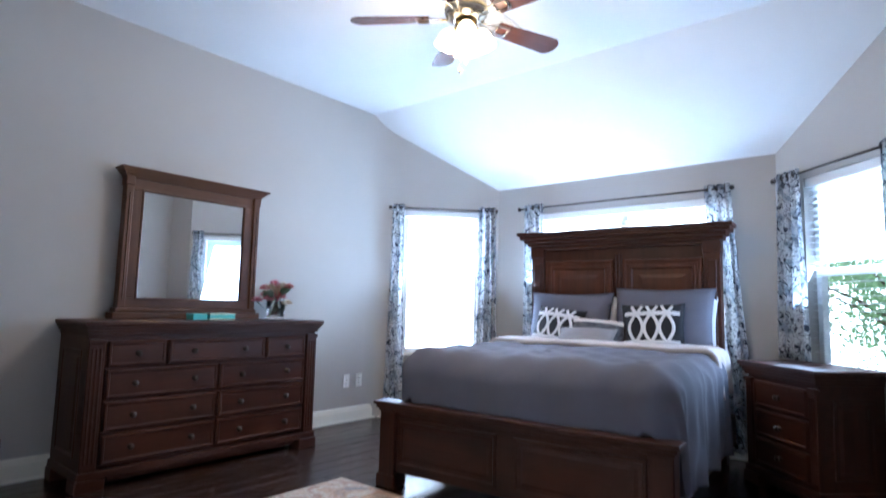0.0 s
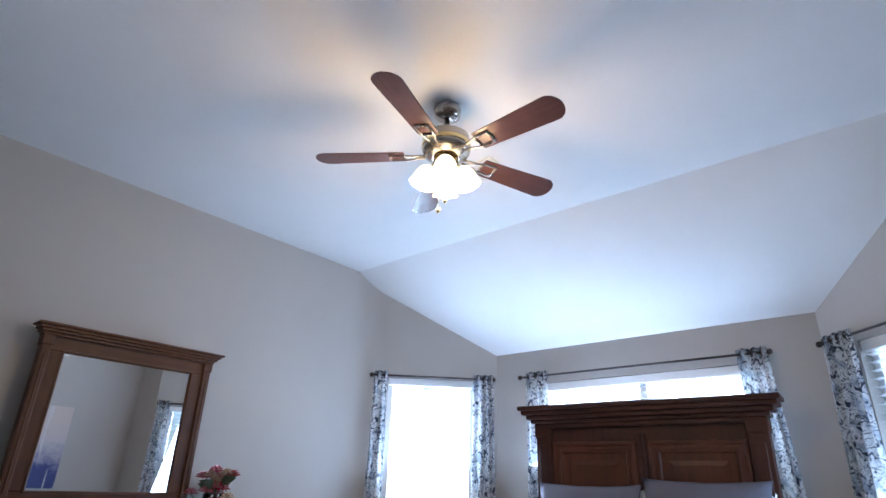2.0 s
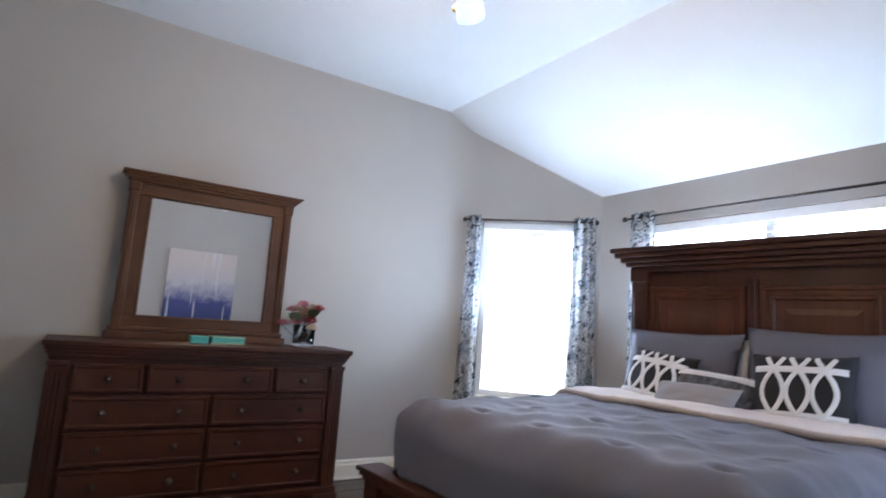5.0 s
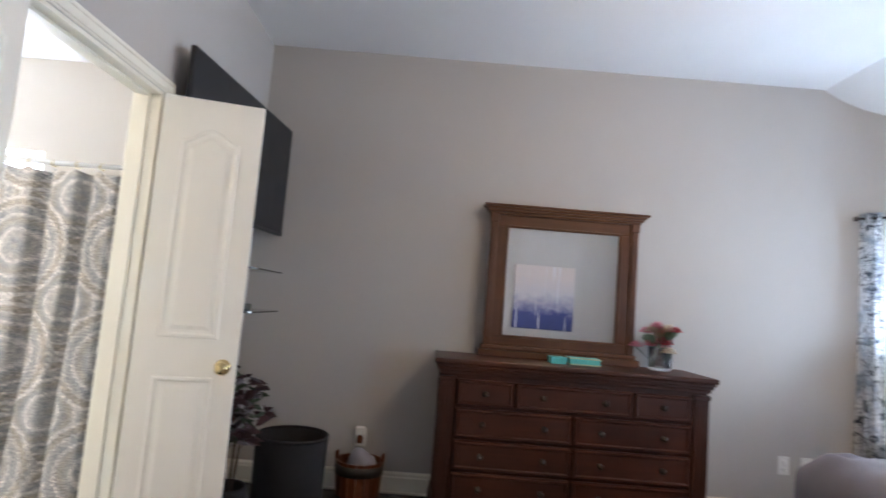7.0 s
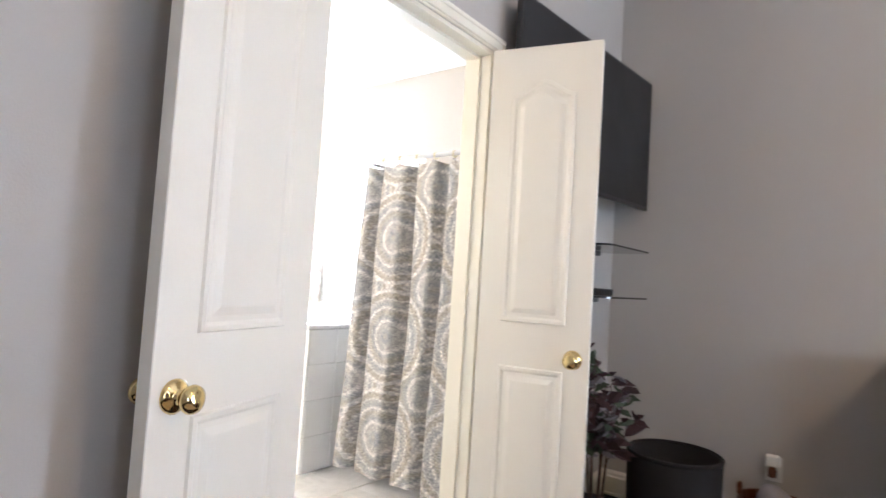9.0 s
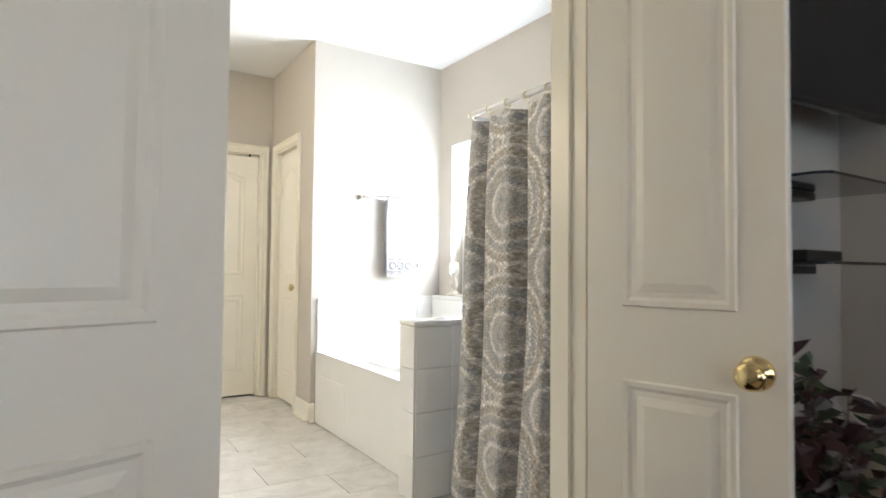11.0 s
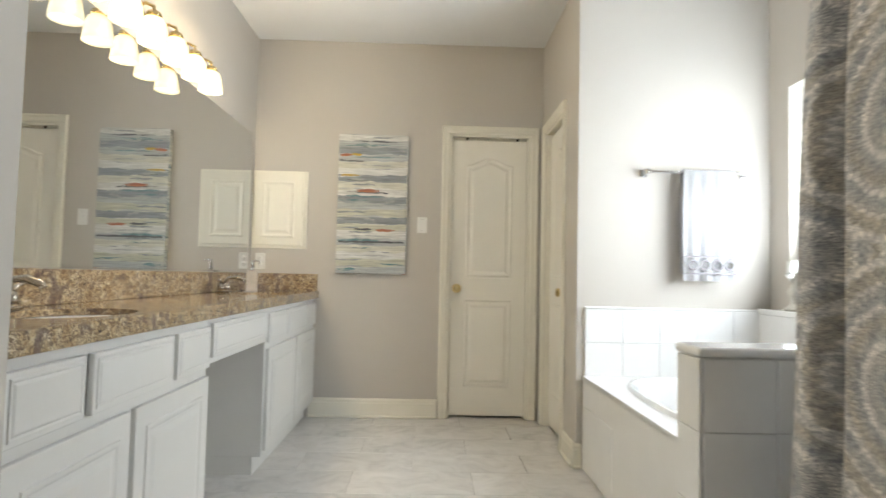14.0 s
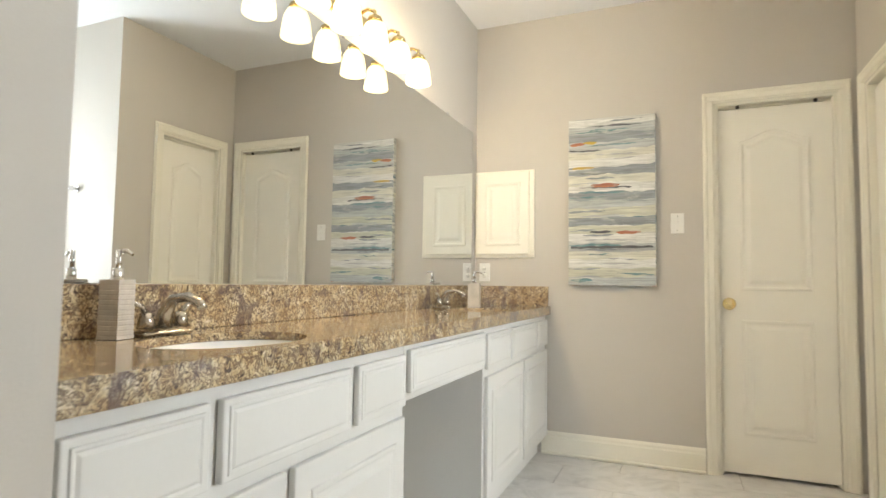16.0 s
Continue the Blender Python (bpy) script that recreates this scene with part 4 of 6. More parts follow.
def bed():
    ob = thing("bed", BED, "queen bed with tall cherry-stained panelled headboard and low footboard", "bed")
    hw = 0.70
    bm = bmesh.new()
    box(bm, -hw, hw, -0.03, 0.03, 0.25, 1.60, 0.003)
    part("headboard", bm, M_DARKWOOD_Z, ob)
    for s in (-1, 1):
        bm = bmesh.new()
        xa, xb = sorted((s * 0.63, s * 0.742))
        box(bm, xa, xb, -0.06, 0.05, 0.0, 1.57, 0.006, 2)
        box(bm, xa + 0.025, xb - 0.025, -0.068, 0, 0.6, 1.44, 0.005)
        box(bm, xa - 0.008, xb + 0.008, -0.07, 0.05, 1.49, 1.57, 0.008, 2)
        box(bm, xa - 0.01, xb + 0.01, -0.07, 0.05, 0.0, 0.09, 0.006)
        part("headboard_post", bm, M_DARKWOOD_Z, ob)
        x0, x1 = sorted((s * 0.035, s * 0.622))
        bm = relief_panel(bmesh.new(), rect(x0, x1, 0.62, 1.46), [(0, 0), (0.004, 0.016), (0.02, 0.016), (0.03, 0.008), (0.05, 0.008), (0.056, 0.014), (0.068, 0.014), (0.078, 0.002), (0.12, 0.002), (0.15, 0.010)], lambda u, v, h: Vector((u, -0.03 - h, v)))
        part("headboard_panel", bm, M_PANELWOOD, ob)
    bm = bmesh.new()
    for x in (-0.014, 0.014):
        box(bm, x - 0.004, x + 0.004, -0.056, -0.02, 0.6, 1.50, 0.003)
    box(bm, -0.03, 0.03, -0.045, -0.02, 0.6, 1.50, 0.004)
    part("centre_stile", bm, M_DARKWOOD_Z, ob)
    bm = bmesh.new()
    cornice(bm, -0.742, 0.742, -0.065, 0.05, 1.555, [(0.004, 0.03), (0.026, 0.025), (0.050, 0.03), (0.078, 0.03), (0.098, 0.03)])
    part("headboard_cornice", bm, M_DARKWOOD, ob)
    yf = -1.84
    part("footboard", B(-0.80, 0.80, yf - 0.02, yf + 0.03, 0.09, 0.43, 0.003), M_DARKWOOD, ob)
    for s in (-1, 1):
        bm = bmesh.new()
        xa, xb = sorted((s * 0.72, s * 0.83))
        box(bm, xa, xb, yf - 0.045, yf + 0.055, 0.0, 0.44, 0.006, 2)
        box(bm, xa - 0.012, xb + 0.012, yf - 0.055, yf + 0.065, 0, 0.075, 0.008, 2)
        part("footboard_post", bm, M_DARKWOOD_Z, ob)
        x0, x1 = sorted((s * 0.05, s * 0.71))
        bm = relief_panel(bmesh.new(), rect(x0, x1, 0.13, 0.40), [(0, 0), (0.003, 0.010), (0.015, 0.010), (0.022, 0.002), (0.04, 0.002), (0.055, 0.007)], lambda u, v, h: Vector((u, yf - 0.02 - h, v)))
        part("footboard_panel", bm, M_DARKWOOD, ob)
        part("side_rail", B(*sorted((s * 0.78, s * 0.81)), yf + 0.04, -0.04, 0.16, 0.36, 0.004), M_DARKWOOD, ob)
    bm = bmesh.new()
    cornice(bm, -0.83, 0.83, yf - 0.045, yf + 0.055, 0.43, [(0.006, 0.018), (0.018, 0.02), (0.03, 0.022)])
    box(bm, -0.83, 0.83, yf - 0.02, yf + 0.07, 0.43, 0.485, 0.006)
    part("footboard_rail", bm, M_DARKWOOD, ob)
    part("mattress", B(-0.76, 0.76, yf + 0.06, -0.06, 0.25, 0.60, 0.05, 3), M_WHITECLOTH, ob)


bed()


def sheet_cloth(name, label, category, x0, x1, y0, y1, z, drop_l, drop_r, drop_f, mat, puff=0.03, tufts=None, thick=0.05, seed=3, rnd=0.09, n=70):
    """Bedding that lies over the mattress and hangs over its edges."""
    ob = thing(name, BED, label, category)
    bm = bmesh.new()
    lx, ly = x1 - x0, y1 - y0
    total_x, total_y = drop_l + lx + drop_r, drop_f + ly
    nu, nv = n, n
    grid = []

    def bend(s, edge):
        # distance s past an edge: goes round a soft corner, then down
        a = min(s / rnd, math.pi / 2)
        out, dn = rnd * math.sin(a), rnd * (1 - math.cos(a))
        return edge * out, dn + max(0.0, s - rnd * math.pi / 2)
    for j in range(nv + 1):
        row = []
        for i in range(nu + 1):
            u = -drop_l + total_x * i / nu
            v = -drop_f + total_y * j / nv
            px, py, dz = min(max(u, 0), lx), max(v, 0), 0.0
            if u < 0:
                o, d = bend(-u, -1)
                px += o
                dz += d
            if u > lx:
                o, d = bend(u - lx, 1)
                px += o
                dz += d
            if v < 0 and 0 <= u <= lx:
                o, d = bend(-v, -1)
                py += o
                dz = d
            elif v < 0:
                over = -u if u < 0 else u - lx
                s = math.hypot(over, v)
                o, d = bend(s, 1)
                px = (0 if u < 0 else lx) + math.copysign(o * over / s, u)
                py, dz = -o * -v / s, d * 0.92
            w = noise.noise(Vector((u * 3 + seed, v * 3, seed))) * puff + noise.noise(Vector((u * 9, v * 7 + seed, 2))) * puff * 0.18
            if tufts:
                fx, fy = (u / tufts + 0.5) % 1 - 0.5, (v / tufts + 0.5) % 1 - 0.5
                w -= 0.022 * math.exp(-(fx * fx * 90 + fy * fy * 190))
                w += 0.010 * math.cos(2 * math.pi * fx) * math.cos(2 * math.pi * fy) + 0.006
            crease = noise.noise(Vector((u * 4 + 3 * noise.noise(Vector((u * 2, v * 2, seed))), v * 7 + seed, 5)))
            w += puff * 0.22 * (0.5 - abs(crease) * 2)
            hang = dz / max(0.01, max(drop_l, drop_r, drop_f))
            px += 0.016 * hang * math.sin(v * 41 + 3 * noise.noise(Vector((v * 3, dz * 4, seed)))) * (1 if u > lx else (-1 if u < 0 else 0))
            px += 0.025 * hang * math.sin(v * 16 + seed) * (1 if u > lx else (-1 if u < 0 else 0))
            row.append(bm.verts.new((x0 + px, y0 + py, z - dz + w * (1 - 0.4 * hang))))
        grid.append(row)
    for a, b in zip(grid, grid[1:]):
        for i in range(nu):
            bm.faces.new((a[i], a[i + 1], b[i + 1], b[i])).smooth = True
    finish(bm)
    bmesh.ops.solidify(bm, geom=bm.faces[:], thickness=thick)
    for f in bm.faces:
        f.smooth = True
    part("cloth", bm, mat, ob)
    return ob


sheet_cloth("comforter", "slate blue-grey tufted comforter spread over the bed", "comforter", -0.625, 0.69, -1.70, -0.52, 0.797, 0.46, 0.68, 0.40, M_DUVET, puff=0.022, tufts=0.32, thick=0.04, rnd=0.15, n=130)
sheet_cloth("turned_down_coverlet", "cream-pink coverlet folded back across the comforter", "coverlet", -0.70, 0.73, -0.70, -0.30, 0.832, 0.20, 0.34, 0.02, M_SHEET, puff=0.018, thick=0.03, seed=8, n=50)
sheet_cloth("bed_sheet", "white fitted sheet on the mattress head", "sheet", -0.74, 0.74, -0.48, -0.07, 0.66, 0.12, 0.12, 0.0, M_WHITECLOTH, puff=0.012, thick=0.02, seed=5, n=40)


def pillow_mesh(w, h, d, sag=0.0, seed=1):
    bm = bmesh.new()
    n = 14
    faces = []
    for s in (1, -1):
        g = []
        for j in range(n + 1):
            row = []
            for i in range(n + 1):
                u, v = 2 * i / n - 1, 2 * j / n - 1
                k = (1 - abs(u) ** 2.6) * (1 - abs(v) ** 2.6)
                pin = 1 - 0.07 * (1 - abs(u) ** 2) * abs(v) ** 3
                pin2 = 1 - 0.07 * (1 - abs(v) ** 2) * abs(u) ** 3
                wv = 0.008 * noise.noise(Vector((u * 3 + seed, v * 3, s)))
                row.append(bm.verts.new((u * w / 2 * pin2, s * (d / 2 * k ** 0.6 + 0.004) + wv, v * h / 2 * pin - sag * (1 - v) * u * u * 0.0)))
            g.append(row)
        for a, b in zip(g, g[1:]):
            for i in range(n):
                bm.faces.new((a[i], a[i + 1], b[i + 1], b[i])).smooth = True
    bmesh.ops.remove_doubles(bm, verts=bm.verts[:], dist=0.012)
    return bm


def pillow(name, x, y, z, w, h, d, lean, turn, mat, label, deco=None, roll=0):
    ob = thing(name, BED @ pose(x, y, z) @ pose(0, 0, 0, -lean, 0, turn) @ pose(0, 0, 0, 0, roll, 0), label, "pillow", "pillows on the bed")
    part("cushion", pillow_mesh(w, h, d, seed=w * 7 + x), mat, ob)

    def surf(u, v, off=0.004):
        a, b = abs(2 * u / w), abs(2 * v / h)
        k = max(0.0, (1 - a ** 2.6) * (1 - b ** 2.6))
        return Vector((u, -(d / 2 * k ** 0.6 + 0.004) - off, v))

    def ribbon(pts, rw, nm):
        bm = bmesh.new()
        rows = []
        for i, (u, v) in enumerate(pts):
            u2, v2 = pts[min(i + 1, len(pts) - 1)]
            u1, v1 = pts[max(i - 1, 0)]
            t = Vector((u2 - u1, v2 - v1)).normalized()
            nx = Vector((-t.y, t.x)) * rw
            rows.append((bm.verts.new(surf(u + nx.x, v + nx.y)), bm.verts.new(surf(u, v, 0.007)), bm.verts.new(surf(u - nx.x, v - nx.y))))
        for a, b in zip(rows, rows[1:]):
            bm.faces.new((a[0], b[0], b[1], a[1]))
            bm.faces.new((a[1], b[1], b[2], a[2]))
        part(nm, bm, M_WHITECLOTH, ob, "white applique band")
    if deco == "links":
        for c in (-0.235, 0.0, 0.235):
            for s in (1, -1):
                ribbon([(c * w + s * 0.105 * w * math.cos(1.59 * math.pi * (k / 27 - 0.5)), (k / 27 - 0.5) * h * 0.86) for k in range(28)], 0.011, "link_band")
        for zz in (-0.27, 0.27):
            ribbon([((k / 10 - 0.5) * w * 0.86, zz * h) for k in range(11)], 0.016, "cross_band")
    if deco == "lace":
        ribbon([((k / 10 - 0.5) * w * 0.9, 0.36 * h) for k in range(11)], 0.02, "edge_band")
        ribbon([((k / 10 - 0.5) * w * 0.9, -0.36 * h) for k in range(11)], 0.02, "edge_band")
    return ob


pillow("pillow", -0.36, -0.15, 0.96, 0.70, 0.48, 0.16, 14, 0, M_DUVET, "slate grey bed pillow leaning on the headboard")
pillow("pillow", 0.36, -0.15, 0.98, 0.72, 0.52, 0.16, 14, 0, M_DUVET, "slate grey bed pillow leaning on the headboard")
pillow("pillow", 0.40, -0.09, 0.95, 0.66, 0.46, 0.08, 10, 0, M_WHITECLOTH, "white bed pillow behind the grey one")
pillow("pillow", -0.30, -0.09, 0.95, 0.66, 0.44, 0.08, 10, 0, M_WHITECLOTH, "white bed pillow behind the grey one")
pillow("throw_pillow", -0.40, -0.30, 0.90, 0.42, 0.36, 0.13, 24, -4, M_BLACKCLOTH, "black throw pillow with white interlaced ring applique", "links", 6)
pillow("throw_pillow", 0.33, -0.30, 0.92, 0.44, 0.40, 0.13, 20, 4, M_BLACKCLOTH, "black throw pillow with white interlaced ring applique", "links", -3)
pillow("throw_pillow", -0.07, -0.34, 0.87, 0.46, 0.26, 0.12, 32, 4, M_LACE, "charcoal lace bolster pillow with pale edges", "lace", 4)
pillow("throw_pillow", -0.12, -0.43, 0.84, 0.46, 0.20, 0.11, 38, -3, M_GREYCLOTH, "small pale grey throw pillow")


def ceiling_fan():
    cx, cy = -0.188, 3.735
    ob = thing("ceiling_fan", pose(cx, cy, CEIL), "five-blade dark wood ceiling fan with lit brass light kit", "ceiling fan")
    part("canopy", L([(0.0, 0.0), (0.068, 0.0), (0.070, -0.012), (0.064, -0.05), (0.045, -0.062), (0.02, -0.066)], 32), M_NICKEL, ob)
    part("downrod", L([(0.014, -0.06), (0.014, -0.155)], 16), M_NICKEL, ob)
    part("motor", L([(0.02, -0.15), (0.085, -0.155), (0.112, -0.175), (0.118, -0.20), (0.118, -0.255), (0.105, -0.275), (0.075, -0.285), (0.06, -0.30)], 40), M_NICKEL, ob, "brushed nickel motor housing")
    part("trim_band", L([(0.119, -0.215), (0.1215, -0.218), (0.1215, -0.238), (0.119, -0.241)], 40), M_BRASS, ob, "brass band")
    part("switch_cup", L([(0.06, -0.29), (0.062, -0.34), (0.072, -0.345), (0.074, -0.37), (0.055, -0.385), (0.02, -0.392)], 32), M_BRASS, ob, "brass switch housing")
    for k in range(5):
        m = Matrix.Rotation(radians(-1.5 + 72 * k), 4, "Z") @ pose(0, 0, -0.275, -12, 0, 0)
        bm = bmesh.new()
        w0, w1, x0, x1, th = 0.055, 0.072, 0.20, 0.648, 0.005
        outline = [(x0, -w0), (x1 - 0.06, -w1)]
        outline += [(x1 - 0.06 + 0.06 * math.sin(a), -w1 * math.cos(a)) for a in (math.pi * j / 10 for j in range(1, 10))]
        outline += [(x1 - 0.06, w1), (x0, w0)]
        lo = [bm.verts.new((x, y, -th / 2)) for x, y in outline]
        hi = [bm.verts.new((x, y, th / 2)) for x, y in outline]
        bm.faces.new(lo[::-1])
        bm.faces.new(hi)
        for i in range(len(lo)):
            j = (i + 1) % len(lo)
            bm.faces.new((lo[i], lo[j], hi[j], hi[i]))
        blade = part("blade", bm, M_BLADE, ob)
        blade.matrix_basis = m
        bm = bmesh.new()
        for s in (-1, 1):
            tube([(0.10, 0.012 * s, -0.004), (0.16, 0.020 * s, -0.008), (0.20, 0.032 * s, -0.007), (0.275, 0.034 * s, -0.007)], 0.006, 8, bm)
        tube([(0.275, -0.036, -0.007), (0.275, 0.036, -0.007)], 0.006, 8, bm)
        tube([(0.20, -0.034, -0.007), (0.20, 0.034, -0.007)], 0.005, 8, bm)
        iron = part("blade_iron", bm, M_NICKEL, blade, "openwork metal blade bracket")
    for k in range(4):
        a = radians(40 + 90 * k)
        d = Vector((math.cos(a), math.sin(a), 0))
        arm = part("lamp_arm", tube([d * 0.05 + Vector((0, 0, -0.355)), d * 0.065 + Vector((0, 0, -0.360)), d * 0.078 + Vector((0, 0, -0.375))], 0.011, 10), M_BRASS, ob, "brass arm")
        tilt = Matrix.Rotation(a, 4, "Z") @ Matrix.Rotation(radians(20), 4, "Y").inverted()
        sh = part("lamp_shade", L([(0.022, 0.0), (0.038, -0.012), (0.050, -0.040), (0.055, -0.075), (0.062, -0.102), (0.057, -0.100), (0.047, -0.055), (0.018, -0.01)], 24, m=tilt, at=d * 0.078 + Vector((0, 0, -0.345))), M_SHADE, ob, "glowing frosted glass bell shade")
        sh.visible_shadow = False
    for dx, ln in ((0.02, 0.13), (-0.02, 0.17)):
        bm = tube([(dx, -0.02, -0.39), (dx, -0.02, -0.39 - ln)], 0.0015, 5)
        part("pull_chain", lathe(bm, [(0, 0), (0.008, -0.004), (0.010, -0.018), (0.004, -0.03), (0, -0.031)], 10, (dx, -0.02, -0.39 - ln)), M_BRASS, ob)


ceiling_fan()
vent = thing("ceiling_vent", pose(-0.455, 4.335, CEIL, 0, 0, 0), "white louvred ceiling air vent", "air vent")
# dark sheet gives the shade between the slats as colour
part("shade_backing", B(-0.155, 0.155, -0.085, 0.085, -0.006, -0.001), M_SLOT, vent, "dark sheet standing for the shade between the louvres")
bm = bmesh.new()
for dims in ((-0.18, 0.18, -0.11, -0.085), (-0.18, 0.18, 0.085, 0.11), (-0.18, -0.155, -0.085, 0.085), (0.155, 0.18, -0.085, 0.085)):
    box(bm, *dims, -0.014, -0.001, 0.003)
part("frame", bm, M_PLASTIC, vent)
for i in range(8):
    y = -0.074 + 0.0212 * i
    part("slat", B(-0.155, 0.155, y - 0.007, y + 0.005, -0.016, -0.009, 0.002), M_PLASTIC, vent)


def television():
    ob = thing("television", pose(-1.66, TVY + 0.008, -0.008, 0, 0, -5.2), "large black flat television on a wall mount", "television")
    z0, z1, yf = 1.59, 2.30, 0.145
    bm = B(-0.63, 0.63, yf - 0.028, yf, z0, z1, 0.006, 2)
    box(bm, -0.45, 0.45, yf - 0.055, yf - 0.026, z0 + 0.08, z1 - 0.18, 0.01)
    part("cabinet", bm, M_BLACK, ob)
    part("screen", B(-0.615, 0.615, yf - 0.001, yf + 0.0015, z0 + 0.02, z1 - 0.014), M_SCREEN, ob, "dark glossy switched-off screen")
    bm = B(-0.2, 0.2, 0.0, 0.02, 1.75, 2.05, 0.003)
    box(bm, -0.06, 0.06, 0.018, yf - 0.05, 1.85, 1.95, 0.004)
    part("wall_mount", bm, M_BLACK, ob)


television()
for i, z in enumerate((1.335, 1.105)):
    ob = thing("glass_shelf", pose(-1.78, TVY, z), "smoked glass wall shelf on a black bracket", "shelf", "shelves below the television")
    bm = bmesh.new()
    pts = [(-0.28, 0.03), (0.28, 0.03), (0.28, 0.26)] + [(0.28 - 0.05 + 0.05 * math.cos(a), 0.26 + 0.05 * math.sin(a)) for a in (math.pi / 8 * k for k in range(1, 4))] + [(-0.23, 0.31), (-0.265, 0.295), (-0.28, 0.26)]
    lo = [bm.verts.new((x, y, -0.004)) for x, y in pts]
    hi = [bm.verts.new((x, y, 0.004)) for x, y in pts]
    bm.faces.new(lo[::-1])
    bm.faces.new(hi)
    for k in range(len(lo)):
        j = (k + 1) % len(lo)
        bm.faces.new((lo[k], lo[j], hi[j], hi[k]))
    part("shelf_board", bm, M_SMOKE, ob)
    part("bracket", B(-0.09, 0.09, 0.001, 0.12, -0.03, -0.005, 0.004), M_BLACK, ob)
boxy = thing("media_box", pose(-1.74, TVY + 0.13, 1.109), "small black media box on the lower glass shelf", "media box")
part("case", B(-0.11, 0.11, -0.07, 0.07, 0.001, 0.035, 0.006, 2), M_BLACK, boxy)


def bin_and_basket():
    ob = thing("waste_bin", pose(-1.80, 1.783, 0) @ Matrix.Diagonal((1, 1, 0.965, 1)), "round charcoal felt bin standing open by the wall", "bin")
    part("body", L([(0, 0), (0.183, 0.0), (0.188, 0.01), (0.196, 0.45), (0.193, 0.46), (0.186, 0.458), (0.18, 0.05), (0, 0.04)], 40), M_CHARCOAL, ob)
    part("rim", L([(0.186, 0.455), (0.199, 0.452), (0.200, 0.464), (0.192, 0.470), (0.184, 0.464)], 40), M_CHARCOAL, ob)
    ob = thing("wooden_bucket", pose(-2.13, 2.13, 0) @ Matrix.Diagonal((1, 1, 0.9, 1)), "round stave bucket with dark iron bands and two lugs", "bucket")
    n = 18
    for k in range(n):
        a0, a1 = 2 * math.pi * (k + 0.04) / n, 2 * math.pi * (k + 0.96) / n
        bm = bmesh.new()
        ring = []
        for r, z in ((0.128, 0.0), (0.145, 0.28), (0.133, 0.28), (0.118, 0.0)):
            ring.append((bm.verts.new((r * math.cos(a0), r * math.sin(a0), z)), bm.verts.new((r * math.cos(a1), r * math.sin(a1), z))))
        for i in range(4):
            p, q = ring[i], ring[(i + 1) % 4]
            bm.faces.new((p[0], p[1], q[1], q[0]))
        bm.faces.new([r[0] for r in ring])
        bm.faces.new([r[1] for r in ring][::-1])
        part("stave", bm, M_COPPER, ob)
    for z, h in ((0.195, 0.065), (0.03, 0.03)):
        r = 0.128 + 0.017 * z / 0.28
        part("band", L([(r, z), (r + 0.005, z), (r + 0.005 + 0.017 * h / 0.28, z + h), (r + 0.004, z + h)], 36), M_IRON, ob, "dark iron band")
    part("base", L([(0, 0.01), (0.12, 0.01), (0.12, 0.02), (0, 0.02)], 24), M_COPPER, ob)
    for s in (-1, 1):
        part("lug", B(-0.02, 0.02, s * 0.14 - 0.01, s * 0.14 + 0.01, 0.27, 0.33, 0.006), M_COPPER, ob)
    cl = thing("folded_cloth", pose(-2.13, 2.13, 0.015) @ Matrix.Diagonal((1, 1, 0.92, 1)), "crumpled grey cloth heaped in the bucket", "cloth")
    bm = bmesh.new()
    bmesh.ops.create_icosphere(bm, subdivisions=3, radius=0.095)
    for v in bm.verts:
        k = 1 + 0.25 * noise.noise(v.co * 14) + 0.12 * noise.noise(v.co * 33)
        v.co = Vector((v.co.x * k, v.co.y * k, 0.16 + v.co.z * 1.5 * k + 0.02))
    finish(bm, True)
    part("cloth", bm, M_GREYCLOTH, cl)


bin_and_basket()


def leaf_mesh(name, l, w, mat):
    bm = bmesh.new()
    a = [(0, 0, 0), (0.25 * l, 0.42 * w, 0.01), (0.6 * l, 0.45 * w, 0.015), (l, 0, 0), (0.6 * l, -0.45 * w, 0.015), (0.25 * l, -0.42 * w, 0.01)]
    vs = [bm.verts.new(p) for p in a]
    mid = [bm.verts.new((0.3 * l, 0, -0.004)), bm.verts.new((0.65 * l, 0, -0.004))]
    for q in ((0, 1, 6), (1, 2, 7, 6), (2, 3, 7), (3, 4, 7), (4, 5, 6, 7), (5, 0, 6)):
        bm.faces.new([(vs + mid)[i] for i in q])
    return mesh_of(name, bm, mat)


